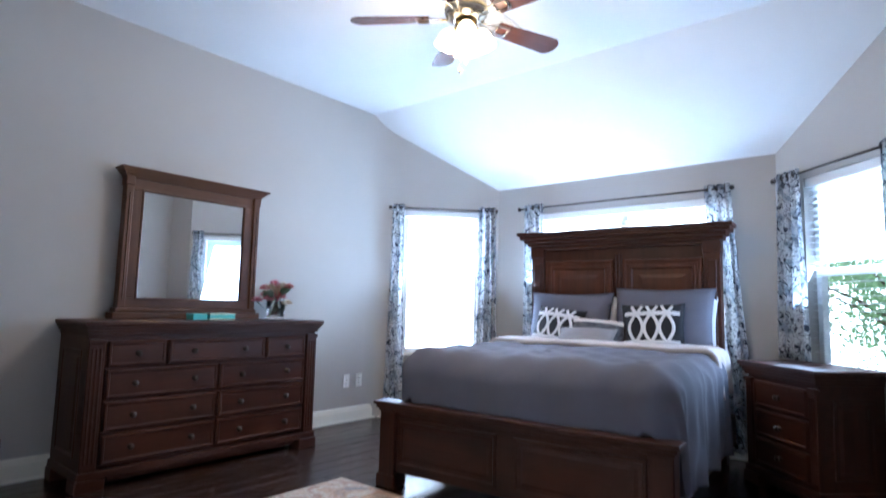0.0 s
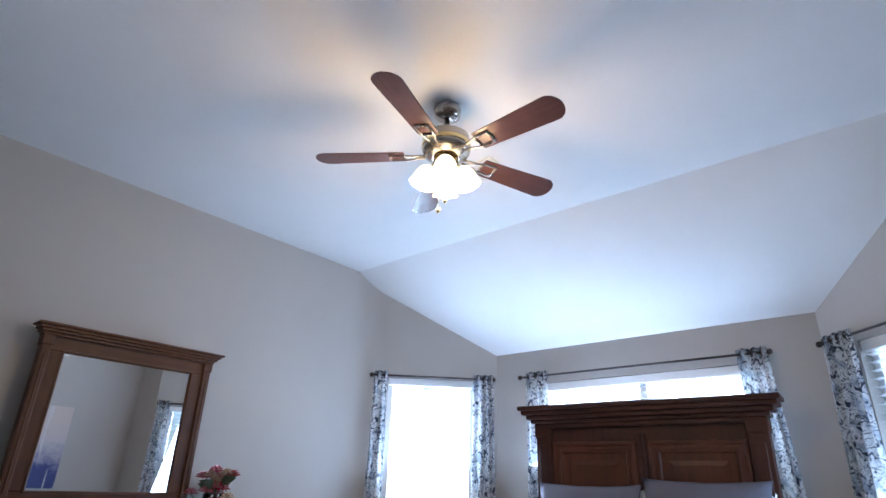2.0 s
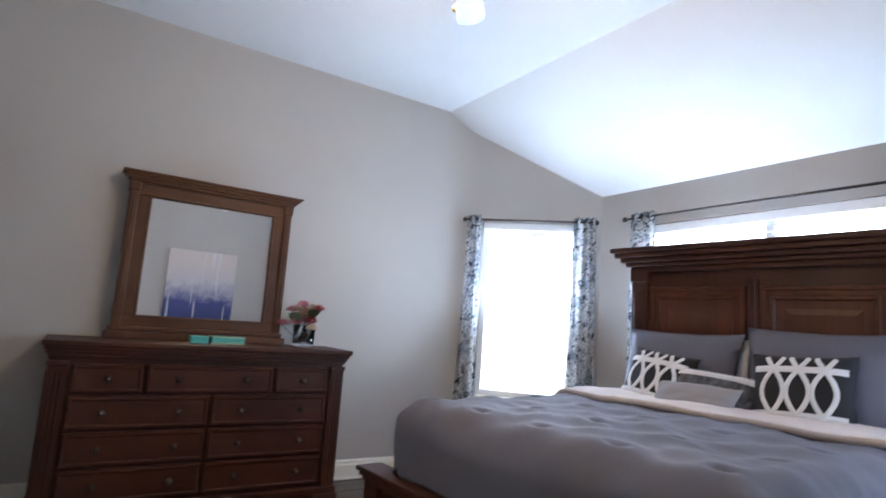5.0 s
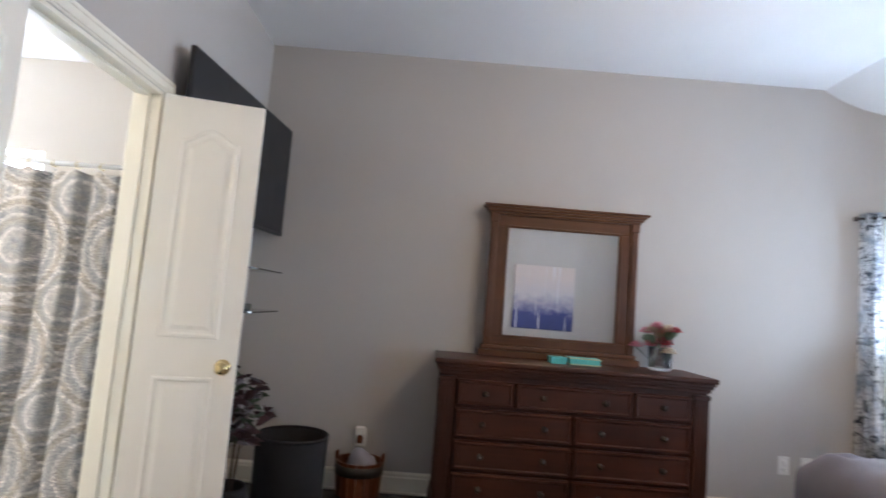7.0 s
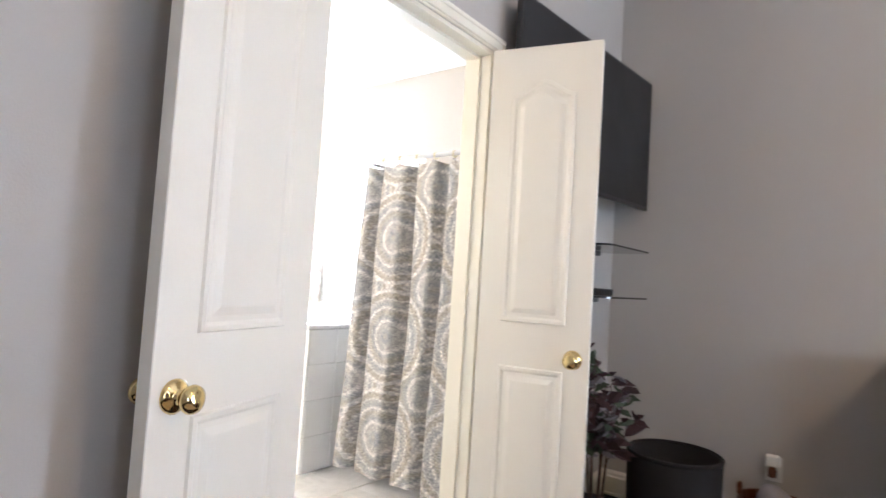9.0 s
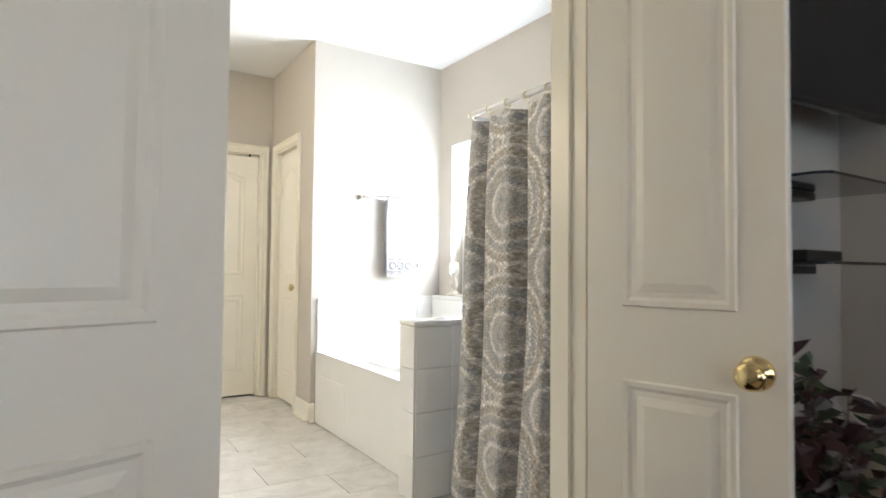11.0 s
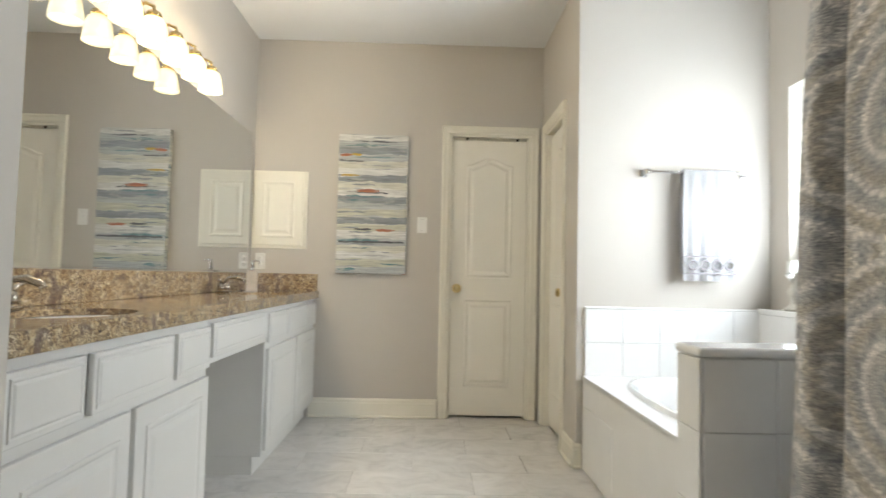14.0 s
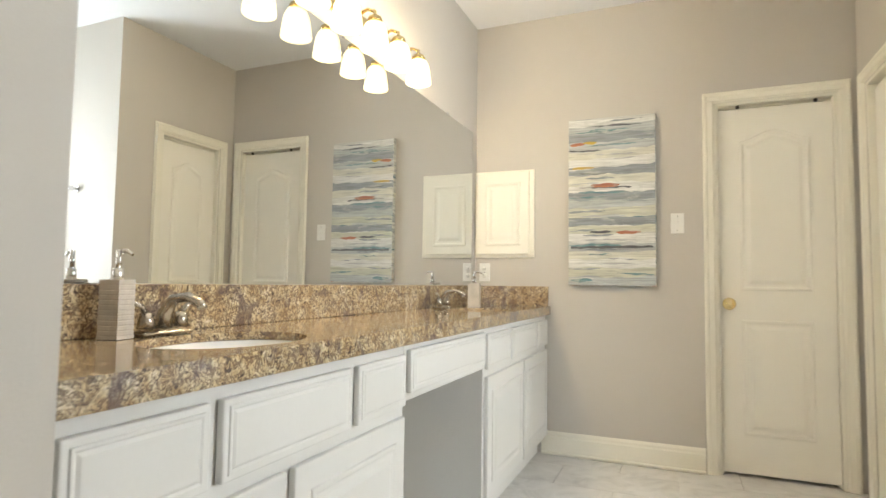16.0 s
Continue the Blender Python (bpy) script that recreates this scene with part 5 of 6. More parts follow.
def floor_plant():
    ob = thing("floor_plant", pose(-1.52, 1.535, 0) @ Matrix.Diagonal((1, 1, 0.93, 1)), "tall dark floor vase of dried burgundy and green leafy branches", "plant")
    part("vase", L([(0, 0), (0.10, 0), (0.115, 0.03), (0.12, 0.16), (0.105, 0.24), (0.10, 0.26), (0.09, 0.255), (0.09, 0.05), (0, 0.04)], 28), M_CHARCOAL, ob)
    rnd = random.Random(4)
    meshes = [leaf_mesh("leaf", 0.085, 0.052, M_LEAF_R), leaf_mesh("leaf", 0.08, 0.05, M_LEAF), leaf_mesh("leaf", 0.07, 0.045, M_LEAF_R), leaf_mesh("leaf", 0.075, 0.05, M_GREYCLOTH)]
    for k in range(13):
        a = rnd.uniform(0, 6.28)
        r = rnd.uniform(0.04, 0.17)
        top = rnd.uniform(0.60, 0.93)
        pts = [(0.03 * math.cos(a), 0.03 * math.sin(a), 0.2), (0.05 * math.cos(a), 0.05 * math.sin(a), 0.45), (r * math.cos(a), r * math.sin(a), top)]
        part("branch", tube(pts, [0.004, 0.003, 0.0015], 5), M_STEM, ob)
        for j in range(19):
            t = rnd.uniform(0.15, 1.0)
            p = Vector(pts[1]).lerp(Vector(pts[2]), t)
            piece("leaf", rnd.choice(meshes), ob, Matrix.Translation(p) @ Euler((rnd.uniform(-1, 1), rnd.uniform(-0.9, 0.5), rnd.uniform(0, 6.28))).to_matrix().to_4x4() @ Matrix.Diagonal((*[rnd.uniform(0.7, 1.25)] * 3, 1)))


floor_plant()


def flowers():
    c = Vector((W + 0.20, 3.935, 0.926))
    ob = thing("flower_vase", Matrix.Translation(c) @ Matrix.Scale(1.45, 4), "glass vase of red, pink and cream silk flowers", "flowers")
    part("vase", L([(0, 0), (0.045, 0), (0.047, 0.01), (0.05, 0.095), (0.047, 0.095), (0.043, 0.012), (0, 0.01)], 24), M_CLEAR, ob, "clear glass cylinder")
    rnd = random.Random(9)
    for k in range(28):
        a, r, z = rnd.uniform(0, 6.28), rnd.uniform(0.0, 0.105), rnd.uniform(0.11, 0.20)
        p = Vector((r * math.cos(a), r * math.sin(a), z - r * 0.4))
        part("stem", tube([(p.x * 0.2, p.y * 0.2, 0.02), p], 0.002, 5), M_LEAF, ob)
        bm = bmesh.new()
        for ring, (n, rr, up) in enumerate(((7, 0.034, 0.0), (6, 0.026, 0.009), (5, 0.015, 0.016))):
            for i in range(n):
                t = 2 * math.pi * i / n + ring
                d = Vector((math.cos(t), math.sin(t), 0))
                s = Vector((-d.y, d.x, 0)) * rr * 0.5
                q = [p + Vector((0, 0, up)), p + d * rr * 0.6 + s + Vector((0, 0, up + 0.010)), p + d * rr + Vector((0, 0, up + 0.004)), p + d * rr * 0.6 - s + Vector((0, 0, up + 0.010))]
                bm.faces.new([bm.verts.new(x) for x in q])
        part("bloom", bm, (M_PETAL_R, M_PETAL_P, M_PETAL_C, M_PETAL_C, M_PETAL_P)[k % 5], ob)
    lm = leaf_mesh("leaf", 0.06, 0.03, M_LEAF)
    for k in range(14):
        a = rnd.uniform(0, 6.28)
        piece("leaf", lm, ob, pose(0.03 * math.cos(a), 0.03 * math.sin(a), rnd.uniform(0.09, 0.15), 0, -30, math.degrees(a)))


flowers()
for nm, y0, y1, h, gold in (("gift_box", 3.232, 3.325, 0.040, False), ("gift_box", 3.345, 3.530, 0.044, True)):
    ob = thing(nm, pose(W + 0.27, (y0 + y1) / 2, 0.926), "small teal card box with pale edges on the dresser", "box", "boxes on the dresser")
    w = (y1 - y0) / 2
    part("box_body", B(-0.05, 0.05, -w, w, 0, h * 0.72, 0.002), M_TEAL, ob)
    part("box_lid", B(-0.052, 0.052, -w - 0.002, w + 0.002, h * 0.55, h, 0.003), M_TEAL, ob)
    if gold:
        bm = bmesh.new()
        for z in (0.002, h - 0.006):
            box(bm, -0.0535, 0.0535, -w - 0.0035, w + 0.0035, z, z + 0.005)
        part("gold_edge", bm, M_GOLDTRIM, ob, "pale gold edging")


def plate(name, m, label, kind):
    ob = thing(name, m, label, name.replace("_", " "))
    part("cover", B(-0.036, 0.036, 0.0, 0.006, -0.058, 0.058, 0.003, 2), M_PLASTIC, ob)
    if kind == "outlet":
        for z in (-0.021, 0.021):
            r = part("socket", L([(0, 0), (0.0165, 0), (0.0165, 0.002), (0, 0.0025)], 18, (0, 0.006, z), Matrix.Rotation(radians(-90), 4, "X")), M_PLASTIC, ob)
            bm = B(-0.007, -0.0045, 0.0082, 0.0092, z - 0.003, z + 0.006)
            box(bm, 0.0045, 0.007, 0.0082, 0.0092, z - 0.003, z + 0.006)
            part("slot", bm, M_SLOT, r)
    elif kind == "switch":
        part("toggle", B(-0.005, 0.005, 0.005, 0.016, -0.004, 0.012, 0.002), M_PLASTIC, ob)
    for z in ((-0.04, 0.04) if kind == "switch" else (0.0,)):
        part("screw", L([(0, 0), (0.003, 0), (0.003, 0.001), (0, 0.0015)], 8, (0, 0.006, z), Matrix.Rotation(radians(-90), 4, "X")), M_NICKEL, ob)
    return ob


for y in (4.845, 4.995):
    plate("wall_outlet", pose(W + 0.001, y, 0.365, 0, 0, -90), "white wall outlet cover above the baseboard", "outlet")
plate("wall_outlet", pose(W + 0.001, 2.10, 0.335, 0, 0, -90), "white wall outlet holding a plug-in scent warmer", "outlet")
nl = thing("plug_in_warmer", pose(W + 0.008, 2.098, 0.355, 0, 0, -90), "plug-in scent warmer with amber bottle in the outlet", "air freshener")
part("housing", B(-0.03, 0.03, 0.0, 0.05, 0.0, 0.05, 0.008, 2), M_PLASTIC, nl)
part("bottle", L([(0, -0.05), (0.018, -0.05), (0.02, -0.02), (0.012, 0.0), (0, 0.002)], 16, (0, 0.028, 0)), M_COPPER, nl, "amber glass bottle")


def rug():
    m, nt, b = tree("woven_rug")
    v = coords(nt)
    n1, n2 = noise_tex(nt, v, 4, 5, 0.6, 1.5), noise_tex(nt, v, 60, 3)
    c = ramp(nt, n1, [(0.3, (0.12, 0.13, 0.16)), (0.42, (0.45, 0.25, 0.14)), (0.52, (0.55, 0.46, 0.36)), (0.62, (0.30, 0.12, 0.07)), (0.72, (0.5, 0.48, 0.44))])
    c = mixc(nt, 0.3, c, ramp(nt, n2, [(0.3, (0.1, 0.08, 0.07)), (0.7, (0.7, 0.62, 0.52))]))
    nt.links.new(c, b.inputs["Base Color"])
    b.inputs["Roughness"].default_value = 0.95
    bump(nt, b, n2, 0.6, 0.006)
    ob = thing("area_rug", pose(0.1, 2.85, 0), "multicoloured distressed area rug at the foot of the bed", "rug")
    part("pile", B(-1.18, 1.18, -0.85, 0.90, 0.001, 0.011, 0.003), m, ob)


rug()


def birch_painting():
    m, nt, b = tree("birch_painting")
    v = coords(nt, (1, 1, 1))
    tc = nt.nodes.new("ShaderNodeTexCoord")
    sp = nt.nodes.new("ShaderNodeSeparateXYZ")
    nt.links.new(tc.outputs["Object"], sp.inputs[0])
    n1 = noise_tex(nt, v, 9, 4, 0.6, 0.5)
    trunks = noise_tex(nt, coords(nt, (16, 16, 0.8)), 1.0, 2)
    mr = nt.nodes.new("ShaderNodeMath")
    mr.operation = "MULTIPLY_ADD"
    mr.inputs[1].default_value = 0.35
    nt.links.new(n1, mr.inputs[0])
    nt.links.new(sp.outputs[2], mr.inputs[2])
    c = ramp(nt, mr.outputs[0], [(0.0, (0.02, 0.03, 0.13)), (0.38, (0.04, 0.05, 0.20)), (0.52, (0.30, 0.29, 0.38)), (0.68, (0.52, 0.48, 0.50)), (0.92, (0.58, 0.50, 0.46))])
    c = mixc(nt, ramp(nt, trunks, [(0.60, (0, 0, 0)), (0.66, (0.9, 0.9, 0.9))]), c, (0.62, 0.60, 0.62))
    nt.links.new(c, b.inputs["Base Color"])
    b.inputs["Roughness"].default_value = 0.6
    ob = thing("wall_painting", pose(EASTX - 0.002, 4.06, 0.98, 0, 0, 90), "square canvas of pale birch trunks over indigo", "painting")
    part("canvas", B(-0.44, 0.44, 0.0, 0.035, 0.0, 0.92, 0.004), m, ob)


birch_painting()
# white disc added to give the bright reflected spot in the dresser mirror
sd = thing("mirror_spot_disc", pose(EASTX - 0.002, 4.25, 2.56, 0, -90, 0), "round white disc added for a bright spot in the dresser mirror", "smoke detector")
part("body", L([(0, 0), (0.065, 0), (0.066, 0.02), (0.05, 0.035), (0, 0.038)], 28), M_PLASTIC, sd)


# ---------- bathroom things ----------
FX, CTOP, VY0, VY1 = 0.281, 0.885, 0.362, BY
VTOP = 0.835


def cab_front(parent, name, y0, y1, z0, z1, raised=True, mat=None):
    """A cabinet door or drawer front facing -x."""
    d = part(name, B(FX - 0.018, FX, y0, y1, z0, z1, 0.004, 2), M_CAB, parent)
    if raised:
        pr = [(0, -0.001), (0.003, 0.005), (0.012, 0.005), (0.020, 0.0015), (0.032, 0.0015), (0.05, 0.007)]
        bm = relief_panel(bmesh.new(), rect(y0 + 0.055, y1 - 0.055, z0 + 0.06, z1 - 0.06), pr, lambda u, v, h: Vector((FX - 0.018 - h, u, v)))
        part("raised_panel", bm, M_CAB, d)
    else:
        bm = relief_panel(bmesh.new(), rect(y0 + 0.012, y1 - 0.012, z0 + 0.012, z1 - 0.012), [(0, -0.001), (0.002, 0.003), (0.006, 0.003), (0.01, 0.001), (0.016, 0.004)], lambda u, v, h: Vector((FX - 0.018 - h, u, v)))
        part("raised_field", bm, M_CAB, d)
    return d


def vanity_cabinet(y0, y1, drawers, doors, label):
    ob = thing("vanity_cabinet", Matrix.Identity(4), label, "cabinet", "vanity cabinets")
    bm = bmesh.new()
    box(bm, FX + 0.001, BX - 0.004, y0, y1, 0.09, VTOP, 0.002)
    box(bm, FX + 0.045, BX - 0.004, y0 + 0.002, y1 - 0.002, 0.0, 0.09)
    part("body", bm, M_CAB, ob)
    for a, b in drawers:
        cab_front(ob, "drawer_front", a, b, 0.655, 0.805, raised=False)
    for a, b in doors:
        cab_front(ob, "cabinet_door", a, b, 0.115, 0.625)
    return ob


vanity_cabinet(-0.688, VY0 - 0.003, [(0.085, 0.345), (-0.375, 0.055), (-0.672, -0.405)], [(-0.128, 0.345), (-0.668, -0.155)], "white painted sink cabinet with raised-panel doors")
vanity_cabinet(VY1 + 0.005, -1.43, [(-1.798, -1.448), (-2.328, -1.826), (-2.60, -2.356)], [(-2.03, -1.448), (-2.60, -2.058)], "white painted sink cabinet with raised-panel doors beside the back wall")
ap = thing("vanity_apron", Matrix.Identity(4), "white drawer apron bridging the open knee space", "drawer")
part("rail", B(FX + 0.001, FX + 0.02, -1.427, -0.691, 0.66, VTOP, 0.002), M_CAB, ap)
cab_front(ap, "drawer_front", -1.412, -0.705, 0.685, 0.815, raised=False)
structure("wall_knee_back", B(0.66, BX - 0.004, -1.427, -0.691, 0.0, VTOP), M_WALLB, "greige painted knee-space back")


def countertop():
    ob = thing("countertop", Matrix.Identity(4), "polished brown speckled granite vanity top with backsplash", "countertop")
    sinks = [(-0.15, 0.455), (-1.87, 0.455)]
    x0, x1 = FX - 0.032, BX - 0.003
    rx, ry = 0.155, 0.205
    bm = bmesh.new()
    cuts = [VY0 - 0.002]
    for sy, _ in sorted(sinks, reverse=True):
        cuts += [sy + 0.25, sy - 0.25]
    cuts.append(VY1 + 0.002)
    for a, b in zip(cuts[0::2], cuts[1::2]):
        box(bm, x0, x1, b, a, VTOP, CTOP)
    for sy, sx in sinks:
        n = 32
        sq, el = [], []
        for k in range(n):
            t = 2 * math.pi * k / n
            c, s = math.cos(t), math.sin(t)
            sc = 1 / max(abs(c), abs(s))
            sq.append(((x0 + x1) / 2 + c * sc * (x1 - x0) / 2, sy + s * sc * 0.25))
            el.append((sx + rx * c, sy + ry * s))
        rings = {}
        for key, pts, z in (("sq1", sq, CTOP), ("el1", el, CTOP), ("sq0", sq, VTOP), ("el0", el, CTOP - 0.02)):
            rings[key] = [bm.verts.new((x, y, z)) for x, y in pts]
        for p, q in (("sq1", "el1"), ("el1", "el0"), ("el0", "sq0"), ("sq0", "sq1")):
            for k in range(n):
                j = (k + 1) % n
                bm.faces.new((rings[p][k], rings[p][j], rings[q][j], rings[q][k]))
    bm.faces.ensure_lookup_table()
    part("slab", bm, M_GRANITE, ob)
    part("backsplash", B(BX - 0.022, BX - 0.002, VY1 + 0.022, VY0 - 0.002, CTOP + 0.0005, 1.005, 0.002), M_GRANITE, ob)
    part("side_splash", B(FX - 0.02, BX - 0.003, VY1 + 0.002, VY1 + 0.021, CTOP + 0.0005, 1.005, 0.002), M_GRANITE, ob)
    for sy, sx in sinks:
        s = thing("sink_basin", pose(sx, sy, CTOP - 0.028), "white oval undermount porcelain basin", "sink", "vanity sinks")
        prof = [(1.04, -0.004), (1.03, 0.008), (0.98, 0.006), (0.93, -0.05), (0.75, -0.11), (0.4, -0.135), (0.1, -0.14)]
        bm = bmesh.new()
        rows = []
        for r, z in prof:
            rows.append([bm.verts.new((rx * r * math.cos(2 * math.pi * k / 32), ry * r * math.sin(2 * math.pi * k / 32), z)) for k in range(32)])
        for a, b in zip(rows, rows[1:]):
            for k in range(32):
                bm.faces.new((a[k], a[(k + 1) % 32], b[(k + 1) % 32], b[k])).smooth = True
        bm.faces.new(rows[-1])
        part("bowl", bm, M_TUB, s)
        part("drain", L([(0, -0.139), (0.02, -0.139), (0.02, -0.137), (0, -0.136)], 16), M_CHROME, s)
        f = thing("faucet", pose(BX - 0.085, sy, CTOP) @ Matrix.Diagonal((1, 0.92, 0.88, 1)), "brushed nickel two-lever centre-set basin faucet", "faucet", "vanity faucets")
        part("base_plate", B(-0.024, 0.024, -0.076, 0.076, 0.001, 0.013, 0.005, 3), M_NICKEL, f)
        part("spout", tube([(0.0, 0, 0.02), (-0.004, 0, 0.06), (-0.03, 0, 0.098), (-0.075, 0, 0.105), (-0.115, 0, 0.088), (-0.122, 0, 0.075)], [0.022, 0.018, 0.014, 0.013, 0.012, 0.012], 14), M_NICKEL, f)
        for d in (-1, 1):
            h = part("lever_base", L([(0.022, 0.02), (0.018, 0.045), (0.015, 0.06), (0.0, 0.064)], 18, (0, d * 0.052, 0)), M_NICKEL, f)
            part("lever", tube([(0, d * 0.052, 0.058), (-0.004, d * 0.072, 0.080), (-0.008, d * 0.105, 0.092)], [0.009, 0.007, 0.006], 10), M_NICKEL, h)
    return ob


countertop()


def soap(x, y, s, h):
    ob = thing("soap_dispenser", pose(x, y, CTOP + 0.001, 0, 0, 12) @ Matrix.Diagonal((s, s, h, 1)), "square ribbed stone-look soap dispenser with steel pump", "soap dispenser", "soap dispensers on the vanity")
    bm = bmesh.new()
    prof = [(0.0, 0.0), (0.037, 0.0), (0.037, 0.008)]
    for k in range(11):
        z = 0.008 + k * 0.0113
        prof += [(0.0345, z), (0.0360, z + 0.002), (0.0360, z + 0.009), (0.0345, z + 0.0113)]
    prof.append((0.0, 0.1323))
    rings = [[bm.verts.new((r * a, r * b, z)) for a, b in ((-1, -1), (1, -1), (1, 1), (-1, 1))] for r, z in prof[1:-1]]
    for p, q in zip(rings, rings[1:]):
        for k in range(4):
            bm.faces.new((p[k], p[(k + 1) % 4], q[(k + 1) % 4], q[k]))
    bm.faces.new(rings[0][::-1])
    bm.faces.new(rings[-1])
    part("bottle", bm, M_CERAMIC, ob)
    part("collar", L([(0.013, 0.132), (0.015, 0.134), (0.015, 0.156), (0.012, 0.158), (0, 0.158)], 18), M_CHROME, ob)
    part("pump", tube([(0, 0, 0.155), (0, 0, 0.20)], 0.008, 12), M_CHROME, ob)
    part("nozzle", tube([(0.004, 0, 0.195), (-0.03, 0, 0.197), (-0.05, -0.0, 0.188)], [0.006, 0.005, 0.004], 10), M_CHROME, ob)


soap(0.655, -0.026, 0.69, 0.98)
soap(0.60, -2.21, 0.92, 1.0)
vm = thing("vanity_mirror", Matrix.Identity(4), "large frameless wall mirror above the vanity", "mirror")
part("glass", B(BX - 0.008, BX - 0.002, VY1 + 0.10, VY0 - 0.004, 1.007, 1.985), M_MIRROR, vm)
for y in (-2.1, -1.0, 0.1):
    part("clip", B(BX - 0.012, BX - 0.001, y - 0.012, y + 0.012, 1.978, 1.996, 0.002), M_CHROME, vm)


def vanity_light():
    ob = thing("vanity_light", pose(BX, 0, 0.032), "brass vanity light bar with six lit frosted shades", "wall lamp")
    y0, y1 = -1.57, -0.36
    part("back_bar", B(-0.03, -0.001, y0, y1, 2.02, 2.085, 0.008, 2), M_BRASS, ob)
    for k in range(6):
        y = -1.465 + 0.203 * k
        part("arm", tube([(-0.03, y, 2.055), (-0.085, y, 2.075), (-0.118, y, 2.06), (-0.12, y, 2.03)], 0.007, 10), M_BRASS, ob)
        part("socket", L([(0.0, 0.0), (0.026, 0.0), (0.03, -0.012), (0.026, -0.022), (0, -0.022)], 18, (-0.12, y, 2.035)), M_BRASS, ob)
        sh = part("shade", L([(0.024, 2.014), (0.038, 2.004), (0.048, 1.982), (0.054, 1.945), (0.059, 1.903), (0.057, 1.903), (0.050, 1.95), (0.02, 2.0)], 22, (-0.12, y, 0)), M_VSHADE, ob, "glowing frosted glass shade")
        sh.visible_shadow = False


vanity_light()
ac = thing("wall_cabinet", pose(0.544, BY, 0.004), "cream recessed medicine cabinet with raised-panel door", "cabinet")
part("frame", B(-0.195, 0.195, 0.001, 0.016, 1.178, 1.735, 0.003), M_TRIM, ac)
cd = part("door", B(-0.165, 0.178, 0.014, 0.034, 1.20, 1.722, 0.004, 2), M_TRIM, ac)
part("door_panel", relief_panel(bmesh.new(), rect(-0.11, 0.123, 1.255, 1.657), MOULD, lambda u, v, h: Vector((u, 0.034 + h, v))), M_TRIM, cd)
art = thing("wall_art", pose(-0.115, BY + 0.002, 1.016), "tall abstract canvas of grey, white and teal brush bands", "painting")
part("canvas", B(-0.248, 0.248, 0.0, 0.038, 0.0, 1.0, 0.003), M_ART, art)


def brush_strokes():
    cols = {"cream": (0.62, 0.605, 0.52), "white": (0.68, 0.675, 0.64), "grey": (0.27, 0.295, 0.31), "pale_grey": (0.45, 0.465, 0.465), "straw": (0.55, 0.545, 0.44), "teal": (0.13, 0.24, 0.26), "dark": (0.10, 0.10, 0.11), "rust": (0.42, 0.15, 0.08), "ochre": (0.52, 0.34, 0.06)}
    mats = {}
    for k, c in cols.items():
        m, nt, b = tree("brushed_" + k)
        n = noise_tex(nt, coords(nt, (5, 5, 90)), 1.0, 5, 0.65, 0.5)
        n2 = noise_tex(nt, coords(nt, (9, 9, 22)), 1.0, 4, 0.6, 0.5)
        cc = ramp(nt, n, [(0.3, tuple(x * 0.62 for x in c)), (0.55, c), (0.75, tuple(min(1, x * 1.25) for x in c))])
        cc = mixc(nt, ramp(nt, n2, [(0.55, (0, 0, 0)), (0.68, (0.6, 0.6, 0.6))]), cc, (0.50, 0.50, 0.46))
        nt.links.new(cc, b.inputs["Base Color"])
        b.inputs["Roughness"].default_value = 0.5
        bump(nt, b, n, 0.4, 0.004)
        mats[k] = m
    rn = random.Random(31)
    count = [0]

    def stroke(z, h, u0, u1, k, slope=0.0):
        count[0] += 1
        y = 0.0384 + 0.00022 * count[0]
        bm = bmesh.new()
        n = 30
        rows = []
        full = u1 - u0 > 0.45
        for i in range(n + 1):
            t = i / n
            u = u0 + (u1 - u0) * t
            end = 1.0 if full else max(0.06, math.sin(math.pi * t) ** 0.5)
            zt = z + slope * (t - 0.5) + h * 0.5 * end * (1 + 0.5 * noise.noise(Vector((u * 9, z * 31, 1.7)))) + 0.006 * noise.noise(Vector((u * 22, z * 13, 5)))
            zb = z + slope * (t - 0.5) - h * 0.5 * end * (1 + 0.5 * noise.noise(Vector((u * 8, z * 29, 7.1)))) + 0.006 * noise.noise(Vector((u * 25, z * 17, 9)))
            zt, zb = min(zt, 0.998), max(zb, 0.002)
            rows.append((bm.verts.new((u, y, zb)), bm.verts.new((u, y, max(zt, zb + 0.001)))))
        for p, q in zip(rows, rows[1:]):
            bm.faces.new((p[0], q[0], q[1], p[1]))
        part("brush_stroke", bm, mats[k], art)
    order = ["white", "pale_grey", "grey", "pale_grey", "cream", "white", "grey", "cream", "white", "grey", "pale_grey", "straw", "grey", "straw", "white", "pale_grey", "cream", "white", "straw", "pale_grey"]
    for i, k in enumerate(order):
        z = 0.975 - i * 0.05
        stroke(z, 0.058, -0.246, 0.246, k, rn.uniform(-0.012, 0.012))
    for i in range(34):
        u0 = rn.uniform(-0.246, 0.1)
        stroke(0.975 - i * 0.0283, rn.uniform(0.004, 0.013), u0, min(0.246, u0 + rn.uniform(0.12, 0.40)), rn.choice(["dark", "grey", "white", "teal", "pale_grey", "grey"]), rn.uniform(-0.01, 0.01))
